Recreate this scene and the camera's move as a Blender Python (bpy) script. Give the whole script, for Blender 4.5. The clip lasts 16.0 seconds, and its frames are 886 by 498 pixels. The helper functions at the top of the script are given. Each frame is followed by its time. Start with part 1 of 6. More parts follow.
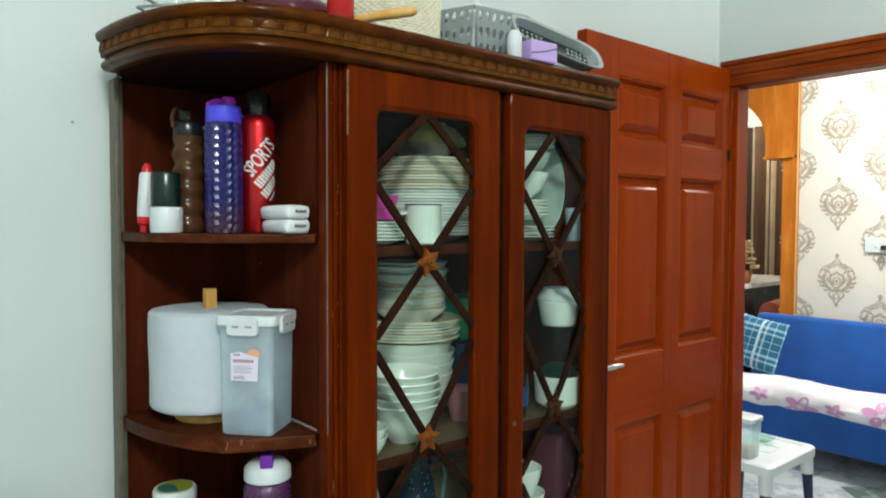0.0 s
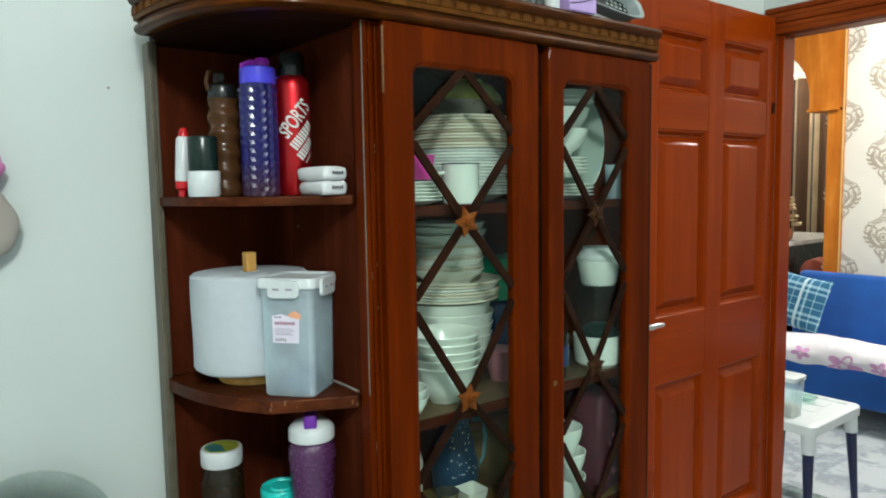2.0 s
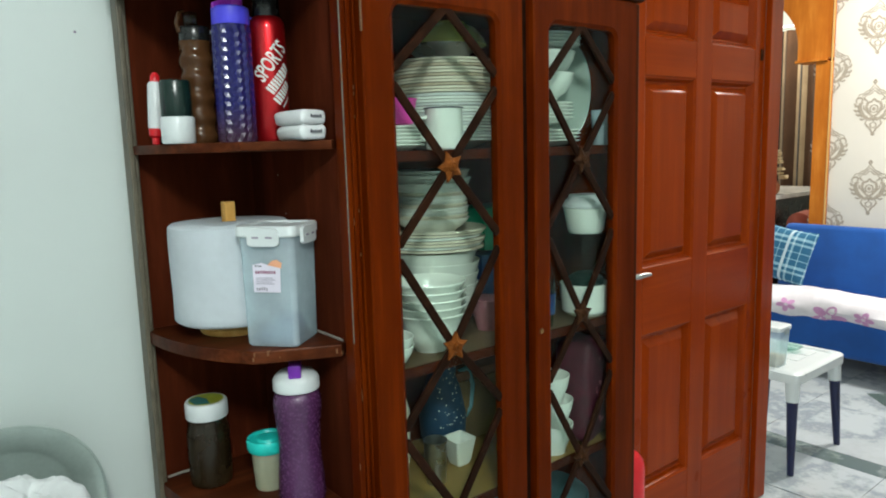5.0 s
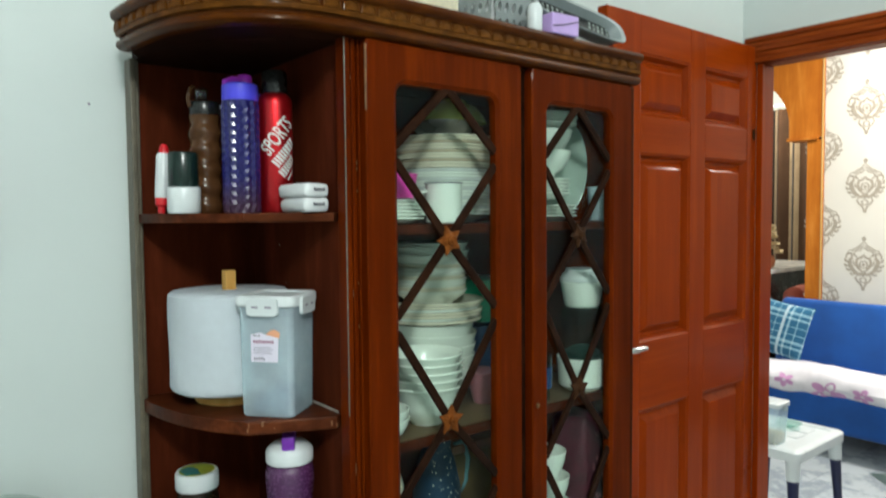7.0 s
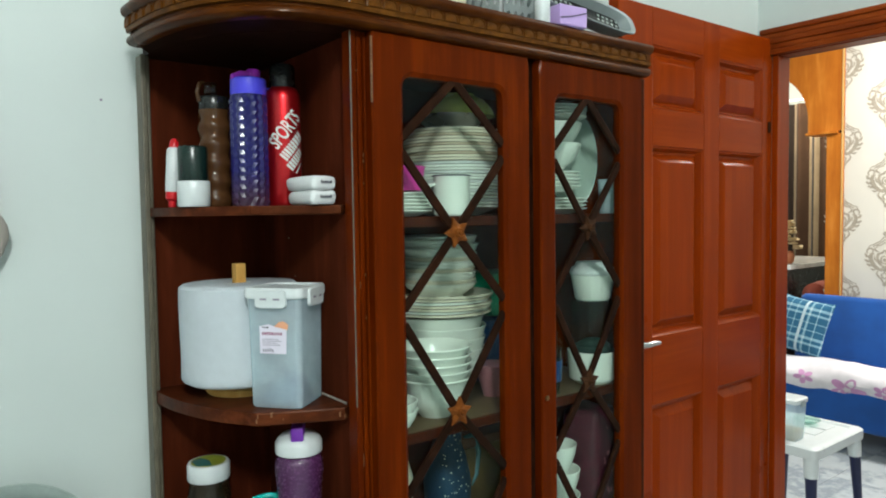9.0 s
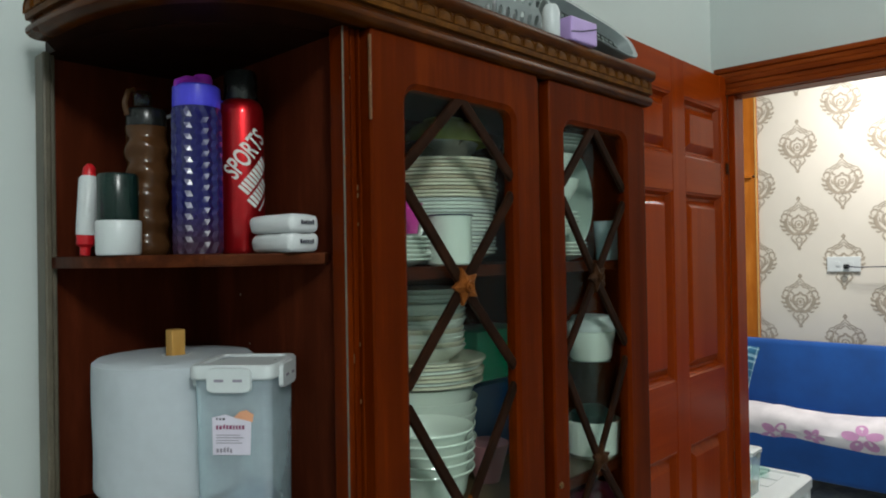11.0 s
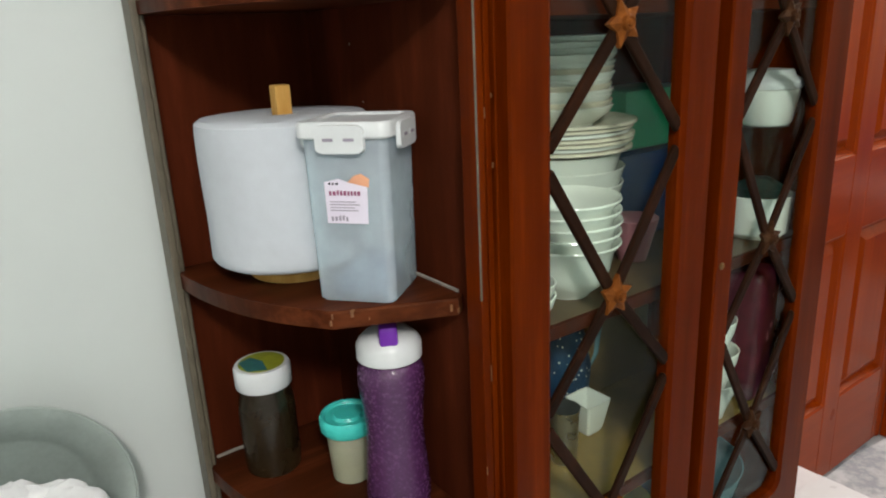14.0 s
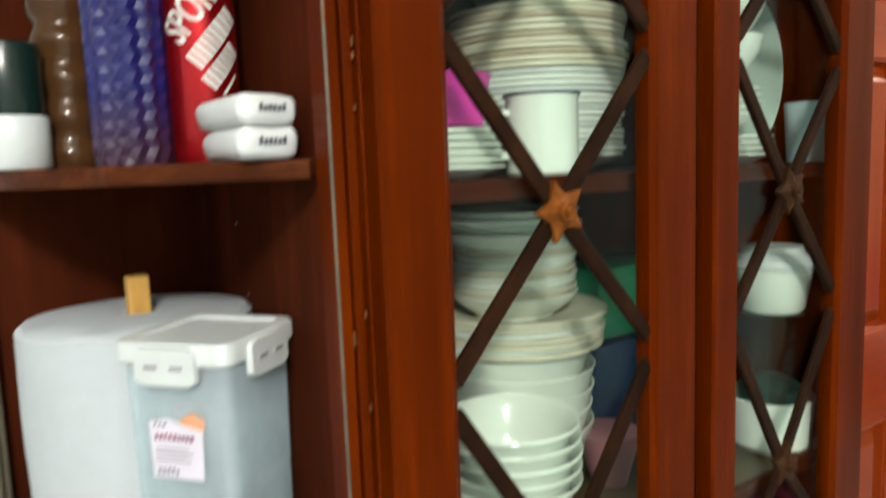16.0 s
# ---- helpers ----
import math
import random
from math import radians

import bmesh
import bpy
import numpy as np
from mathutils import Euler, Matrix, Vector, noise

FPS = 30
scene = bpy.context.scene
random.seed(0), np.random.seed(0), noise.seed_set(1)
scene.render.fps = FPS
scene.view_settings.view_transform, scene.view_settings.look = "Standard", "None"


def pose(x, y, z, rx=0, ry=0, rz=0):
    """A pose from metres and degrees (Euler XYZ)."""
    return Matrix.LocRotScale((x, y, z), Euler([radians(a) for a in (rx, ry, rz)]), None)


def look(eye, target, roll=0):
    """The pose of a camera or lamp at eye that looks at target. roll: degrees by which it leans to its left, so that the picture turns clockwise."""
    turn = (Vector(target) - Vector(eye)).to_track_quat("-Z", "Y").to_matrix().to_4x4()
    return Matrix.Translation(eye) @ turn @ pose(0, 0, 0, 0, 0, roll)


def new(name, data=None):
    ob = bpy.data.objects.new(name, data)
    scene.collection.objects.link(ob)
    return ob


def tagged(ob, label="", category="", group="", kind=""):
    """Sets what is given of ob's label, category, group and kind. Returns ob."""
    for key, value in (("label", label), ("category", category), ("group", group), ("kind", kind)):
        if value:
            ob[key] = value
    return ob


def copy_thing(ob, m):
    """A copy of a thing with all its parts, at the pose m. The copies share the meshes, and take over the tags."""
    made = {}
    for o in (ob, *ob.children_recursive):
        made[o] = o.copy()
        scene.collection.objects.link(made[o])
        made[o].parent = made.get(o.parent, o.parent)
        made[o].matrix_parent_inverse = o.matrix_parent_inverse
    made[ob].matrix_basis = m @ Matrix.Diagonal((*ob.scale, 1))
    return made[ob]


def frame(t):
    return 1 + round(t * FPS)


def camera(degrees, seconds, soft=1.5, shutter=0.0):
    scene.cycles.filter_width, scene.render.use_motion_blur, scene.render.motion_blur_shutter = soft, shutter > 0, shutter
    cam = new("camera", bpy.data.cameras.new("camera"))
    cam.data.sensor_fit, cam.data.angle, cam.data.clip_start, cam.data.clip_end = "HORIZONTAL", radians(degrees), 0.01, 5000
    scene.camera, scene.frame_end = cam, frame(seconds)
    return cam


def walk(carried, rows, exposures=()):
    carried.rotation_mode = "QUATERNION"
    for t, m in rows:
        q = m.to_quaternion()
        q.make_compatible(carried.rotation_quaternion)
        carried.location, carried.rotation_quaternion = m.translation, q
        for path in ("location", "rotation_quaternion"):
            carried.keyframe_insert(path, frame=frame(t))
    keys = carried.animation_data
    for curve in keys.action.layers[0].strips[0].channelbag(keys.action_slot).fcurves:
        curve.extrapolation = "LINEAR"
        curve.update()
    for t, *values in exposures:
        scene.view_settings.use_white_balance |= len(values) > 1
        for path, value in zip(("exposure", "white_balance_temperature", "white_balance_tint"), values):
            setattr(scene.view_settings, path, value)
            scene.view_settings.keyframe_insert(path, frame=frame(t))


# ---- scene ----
cam = camera(64.9, 16.0, 1.9, 0.5)
PATH = [
    (0, (0.079, 0.109, 1.478), (1.379, 1.627, 1.403), 0.2),
    (0.5, (0.081, 0.125, 1.475), (1.361, 1.657, 1.347), 0.1),
    (1, (0.079, 0.126, 1.472), (1.337, 1.674, 1.332), -0.3),
    (1.5, (0.076, 0.128, 1.475), (1.31, 1.694, 1.314), -0.3),
    (2, (0.08, 0.132, 1.47), (1.305, 1.703, 1.291), -0.9),
    (2.5, (0.082, 0.135, 1.471), (1.308, 1.704, 1.282), -0.9),
    (3, (0.09, 0.134, 1.468), (1.31, 1.705, 1.262), -1.0),
    (3.5, (0.099, 0.129, 1.465), (1.321, 1.696, 1.235), -1.3),
    (4, (0.11, 0.143, 1.453), (1.324, 1.701, 1.138), -2.0),
    (4.2, (0.108, 0.145, 1.43), (1.333, 1.696, 1.124), -1.9),
    (6.5, (0.095, 0.145, 1.451), (1.353, 1.678, 1.185), -1.3),
    (7, (0.09, 0.134, 1.451), (1.351, 1.683, 1.352), -0.5),
    (7.5, (0.084, 0.112, 1.449), (1.335, 1.673, 1.425), -0.7),
    (8, (0.085, 0.113, 1.445), (1.322, 1.684, 1.397), -0.7),
    (8.5, (0.093, 0.113, 1.441), (1.322, 1.689, 1.367), -1.2),
    (9, (0.104, 0.119, 1.438), (1.325, 1.7, 1.336), -0.8),
    (9.2, (0.103, 0.133, 1.433), (1.319, 1.718, 1.347), -0.6),
    (11.3, (0.151, 0.483, 1.452), (1.611, 1.85, 1.469), -1.0),
    (11.5, (0.144, 0.492, 1.45), (1.568, 1.896, 1.431), -0.5),
    (12, (0.132, 0.542, 1.461), (1.449, 2.047, 1.455), -1.2),
    (12.5, (0.14, 0.547, 1.463), (1.381, 2.115, 1.443), -0.9),
    (13, (0.168, 0.566, 1.433), (1.372, 2.142, 1.177), -1.4),
    (13.5, (0.192, 0.569, 1.42), (1.353, 2.156, 1.056), -2.2),
    (14, (0.25, 0.594, 1.395), (1.365, 2.148, 0.81), -2.7),
    (14.5, (0.306, 0.607, 1.388), (1.403, 2.169, 0.792), -2.8),
    (15, (0.344, 0.603, 1.396), (1.455, 2.193, 0.907), -1.5),
    (15.5, (0.419, 0.657, 1.399), (1.508, 2.285, 0.993), -1.3),
    (16, (0.507, 0.705, 1.446), (1.612, 2.356, 1.21), -2.2),
]
EXPOSURES = [
    (0.0, -0.05, 6500, 7), (4.2, -0.05, 6500, 7), (6.3, -0.05, 6500, 7), (9.2, -0.05, 6500, 7), (11.0, -0.76, 6500, 9), (11.3, -0.72, 6500, 9), (11.5, -0.55, 6500, 9), (12.0, -0.05, 6800, 17),
    (12.5, 0.05, 7100, 21), (14.5, 0.0, 7100, 21), (15.5, 0.15, 7100, 21), (16.0, 0.40, 7250, 15),
]
walk(cam, [(t, look(eye, target, roll)) for t, eye, target, roll in PATH], EXPOSURES)

# ---- world and lamps ----
world = bpy.data.worlds.new("night")
world.use_nodes = True
world.node_tree.nodes["Background"].inputs[0].default_value = (0.5, 0.6, 0.7, 1)
world.node_tree.nodes["Background"].inputs[1].default_value = 0.03
scene.world = world


def lamp(name, eye, target, size, watts, colour):
    data = bpy.data.lights.new(name, "AREA")
    data.shape, data.size, data.energy, data.color = "DISK", size, watts, colour
    ob = new(name, data)
    ob.matrix_world = look(eye, target)
    return ob


def bulb(name, at, size, watts, colour):
    data = bpy.data.lights.new(name, "POINT")
    data.shadow_soft_size, data.energy, data.color = size, watts, colour
    ob = new(name, data)
    ob.location = at
    return ob


bulb("unseen_ceiling_bulb", (-0.30, -0.88, 2.66), 0.16, 135, (0.95, 1.0, 0.98))
# Extra bulb with no known source, added to brighten the panelled door.
bulb("unseen_ceiling_bulb", (2.48, 0.40, 2.72), 0.24, 17, (1.0, 0.98, 0.94))
lamp("unseen_ceiling_lamp", (4.35, 1.2, 2.9), (4.4, 1.2, 0), 0.4, 82, (1.0, 0.97, 0.93))
# Added alcove lamp, no known source: lifts the curtain and the wall behind.
lamp("unseen_ceiling_lamp", (5.8, 2.9, 2.75), (6.9, 3.0, 1.2), 0.3, 40, (1.0, 0.9, 0.75))


# ---- materials ----
def nodes_of(name):
    m = bpy.data.materials.new(name)
    m.use_nodes = True
    nt = m.node_tree
    return m, nt, nt.nodes["Principled BSDF"]


def ramp(nt, fac, stops):
    r = nt.nodes.new("ShaderNodeValToRGB")
    els = r.color_ramp.elements
    while len(els) < len(stops):
        els.new(0.5)
    for e, (p, c) in zip(els, stops):
        e.position, e.color = p, (*c, 1)
    nt.links.new(fac, r.inputs[0])
    return r.outputs[0]


def noise_of(nt, scale, detail=3.0, stretch=(1, 1, 1), rough=0.55):
    tc = nt.nodes.new("ShaderNodeTexCoord")
    mp = nt.nodes.new("ShaderNodeMapping")
    mp.inputs["Scale"].default_value = stretch
    n = nt.nodes.new("ShaderNodeTexNoise")
    n.inputs["Scale"].default_value, n.inputs["Detail"].default_value, n.inputs["Roughness"].default_value = scale, detail, rough
    nt.links.new(tc.outputs["Object"], mp.inputs[0])
    nt.links.new(mp.outputs[0], n.inputs[0])
    return n.outputs["Fac"]


def bump_of(nt, p, fac, strength, distance):
    b = nt.nodes.new("ShaderNodeBump")
    b.inputs["Strength"].default_value, b.inputs["Distance"].default_value = strength, distance
    nt.links.new(fac, b.inputs["Height"])
    nt.links.new(b.outputs[0], p.inputs["Normal"])


def rough_of(nt, p, fac, lo, hi):
    r = nt.nodes.new("ShaderNodeMapRange")
    r.inputs[3].default_value, r.inputs[4].default_value = lo, hi
    nt.links.new(fac, r.inputs[0])
    nt.links.new(r.outputs[0], p.inputs["Roughness"])


def shade(c, k):
    return tuple(min(1.0, v * k) for v in c)


def plain(name, colour, rough=0.5, metal=0.0, vary=0.12, scale=14.0, bump=0.15, coat=0.0):
    """Paint, plastic, china or metal: a broad and a fine variation, uneven gloss and a fine relief."""
    m, nt, p = nodes_of(name)
    a, b = noise_of(nt, scale, 4.0), noise_of(nt, scale * 14, 2.0)
    mix = nt.nodes.new("ShaderNodeMath")
    mix.operation = "MULTIPLY_ADD"
    mix.inputs[1].default_value = 0.3
    nt.links.new(b, mix.inputs[0])
    nt.links.new(a, mix.inputs[2])
    nt.links.new(ramp(nt, mix.outputs[0], [(0.35, shade(colour, 1 - vary)), (0.85, shade(colour, 1 + vary * 0.6))]), p.inputs["Base Color"])
    rough_of(nt, p, a, max(0.02, rough - 0.08), rough + 0.1)
    p.inputs["Metallic"].default_value = metal
    p.inputs["Coat Weight"].default_value = coat
    p.inputs["Coat Roughness"].default_value = 0.08
    if bump:
        bump_of(nt, p, b, bump, 0.0008)
    return m


def wood(name, dark, mid, light, rough=0.25, stretch=(34, 34, 2.2), coat=0.5, spec=0.07, sheen=0.12):
    """Varnished timber with grain along one axis."""
    m, nt, p = nodes_of(name)
    g, f, broad = noise_of(nt, 1.0, 5.0, stretch, 0.6), noise_of(nt, 1.0, 3.0, tuple(v * 5 for v in stretch)), noise_of(nt, 3.0, 3.0)
    add = nt.nodes.new("ShaderNodeMath")
    add.operation = "MULTIPLY_ADD"
    add.inputs[1].default_value = 0.16
    nt.links.new(f, add.inputs[0])
    nt.links.new(g, add.inputs[2])
    add2 = nt.nodes.new("ShaderNodeMath")
    add2.operation = "MULTIPLY_ADD"
    add2.inputs[1].default_value = 0.5
    nt.links.new(broad, add2.inputs[0])
    nt.links.new(add.outputs[0], add2.inputs[2])
    nt.links.new(ramp(nt, add2.outputs[0], [(0.55, dark), (0.85, mid), (1.0, light)]), p.inputs["Base Color"])
    rough_of(nt, p, broad, rough - 0.07, rough + 0.16)
    p.inputs["Coat Weight"].default_value = coat * 0.22
    p.inputs["Coat Roughness"].default_value = sheen
    p.inputs["Specular IOR Level"].default_value = spec
    p.inputs["Specular Tint"].default_value = (1.0, 0.6, 0.35, 1)
    p.inputs["Coat Tint"].default_value = (1.0, 0.9, 0.8, 1)
    bump_of(nt, p, add.outputs[0], 0.12, 0.0006)
    return m


def clear(name, tint, gloss_rough=0.02, gloss=0.03):
    """A thin clear pane: see-through, with the gloss of its surface."""
    m = bpy.data.materials.new(name)
    m.use_nodes = True
    nt = m.node_tree
    nt.nodes.remove(nt.nodes["Principled BSDF"])
    t, g, mix, lw, pw, ma = (nt.nodes.new("ShaderNode" + k) for k in ("BsdfTransparent", "BsdfGlossy", "MixShader", "LayerWeight", "Math", "Math"))
    t.inputs[0].default_value = (*tint, 1)
    g.inputs["Roughness"].default_value = gloss_rough
    pw.operation, pw.inputs[1].default_value = "POWER", 5.0
    ma.operation, ma.inputs[1].default_value, ma.inputs[2].default_value = "MULTIPLY_ADD", 0.7, gloss
    nt.links.new(lw.outputs["Facing"], pw.inputs[0])
    nt.links.new(pw.outputs[0], ma.inputs[0])
    nt.links.new(ma.outputs[0], mix.inputs[0])
    nt.links.new(t.outputs[0], mix.inputs[1])
    nt.links.new(g.outputs[0], mix.inputs[2])
    nt.links.new(mix.outputs[0], nt.nodes["Material Output"].inputs[0])
    return m


def frosted(name, colour, amount=0.55, rough=0.3):
    """Milky plastic: part see-through, part scattering."""
    m = bpy.data.materials.new(name)
    m.use_nodes = True
    nt = m.node_tree
    p = nt.nodes["Principled BSDF"]
    p.inputs["Base Color"].default_value = (*colour, 1)
    p.inputs["Roughness"].default_value = rough
    t, mix = nt.nodes.new("ShaderNodeBsdfTransparent"), nt.nodes.new("ShaderNodeMixShader")
    t.inputs[0].default_value = (*shade(colour, 1.15), 1)
    r = nt.nodes.new("ShaderNodeMapRange")
    r.inputs[3].default_value, r.inputs[4].default_value = amount - 0.08, amount + 0.08
    nt.links.new(noise_of(nt, 30, 3.0), r.inputs[0])
    nt.links.new(r.outputs[0], mix.inputs[0])
    nt.links.new(t.outputs[0], mix.inputs[1])
    nt.links.new(p.outputs[0], mix.inputs[2])
    nt.links.new(mix.outputs[0], nt.nodes["Material Output"].inputs[0])
    return m


def fabric(name, colour, weave=900.0, rough=0.9):
    m, nt, p = nodes_of(name)
    a, b = noise_of(nt, 6.0, 4.0), noise_of(nt, weave, 1.0)
    nt.links.new(ramp(nt, a, [(0.3, shade(colour, 0.8)), (0.75, shade(colour, 1.15))]), p.inputs["Base Color"])
    p.inputs["Roughness"].default_value = rough
    p.inputs["Sheen Weight"].default_value = 0.15
    bump_of(nt, p, b, 0.3, 0.0006)
    return m


def wall_paint(name, colour):
    m, nt, p = nodes_of(name)
    a, b = noise_of(nt, 1.3, 4.0), noise_of(nt, 70.0, 4.0)
    nt.links.new(ramp(nt, a, [(0.3, shade(colour, 0.94)), (0.7, shade(colour, 1.03))]), p.inputs["Base Color"])
    p.inputs["Roughness"].default_value = 0.55
    bump_of(nt, p, b, 0.12, 0.002)
    return m


def marble(name, light, vein, scale=2.2):
    m, nt, p = nodes_of(name)
    n = noise_of(nt, scale, 8.0, (1, 1, 1), 0.7)
    info = nt.nodes.new("ShaderNodeObjectInfo")
    add = nt.nodes.new("ShaderNodeMath")
    add.operation = "MULTIPLY_ADD"
    add.inputs[1].default_value = 0.12
    nt.links.new(info.outputs["Random"], add.inputs[0])
    nt.links.new(n, add.inputs[2])
    nt.links.new(ramp(nt, add.outputs[0], [(0.38, light), (0.5, shade(light, 0.9)), (0.56, vein), (0.64, light)]), p.inputs["Base Color"])
    p.inputs["Roughness"].default_value = 0.18
    return m


def plaid(name):
    """Teal check cloth with pale double stripes both ways."""
    m, nt, p = nodes_of(name)
    tc = nt.nodes.new("ShaderNodeTexCoord")
    sep = nt.nodes.new("ShaderNodeSeparateXYZ")
    nt.links.new(tc.outputs["Object"], sep.inputs[0])
    total = None
    for axis, shift in ((1, 0.0), (2, 0.04)):
        for width, offset, period in ((0.018, 0.0, 0.185), (0.014, 0.034, 0.185), (0.005, 0.082, 0.185), (0.005, 0.130, 0.185)):
            a = nt.nodes.new("ShaderNodeMath")
            a.operation, a.inputs[1].default_value = "ADD", shift + offset + 3.0
            md = nt.nodes.new("ShaderNodeMath")
            md.operation, md.inputs[1].default_value = "MODULO", period
            lt = nt.nodes.new("ShaderNodeMath")
            lt.operation, lt.inputs[1].default_value = "LESS_THAN", width
            nt.links.new(sep.outputs[axis], a.inputs[0])
            nt.links.new(a.outputs[0], md.inputs[0])
            nt.links.new(md.outputs[0], lt.inputs[0])
            if total is None:
                total = lt.outputs[0]
            else:
                s = nt.nodes.new("ShaderNodeMath")
                s.operation = "MULTIPLY_ADD"
                s.inputs[1].default_value = 0.7
                nt.links.new(lt.outputs[0], s.inputs[0])
                nt.links.new(total, s.inputs[2])
                total = s.outputs[0]
    nt.links.new(ramp(nt, total, [(0.0, (0.016, 0.105, 0.20)), (0.7, (0.20, 0.37, 0.47)), (1.0, (0.42, 0.54, 0.60))]), p.inputs["Base Color"])
    p.inputs["Roughness"].default_value = 0.9
    bump_of(nt, p, noise_of(nt, 500, 1.0), 0.3, 0.001)
    return m


def fade(name, low, high, height):
    """Tinted plastic whose colour changes from foot to shoulder."""
    m, nt, p = nodes_of(name)
    tc, sep, div = nt.nodes.new("ShaderNodeTexCoord"), nt.nodes.new("ShaderNodeSeparateXYZ"), nt.nodes.new("ShaderNodeMath")
    div.operation, div.inputs[1].default_value = "DIVIDE", height
    nt.links.new(tc.outputs["Object"], sep.inputs[0])
    nt.links.new(sep.outputs[2], div.inputs[0])
    nt.links.new(ramp(nt, div.outputs[0], [(0.15, low), (0.95, high)]), p.inputs["Base Color"])
    rough_of(nt, p, noise_of(nt, 20), 0.22, 0.36)
    p.inputs["Coat Weight"].default_value = 0.15
    return m


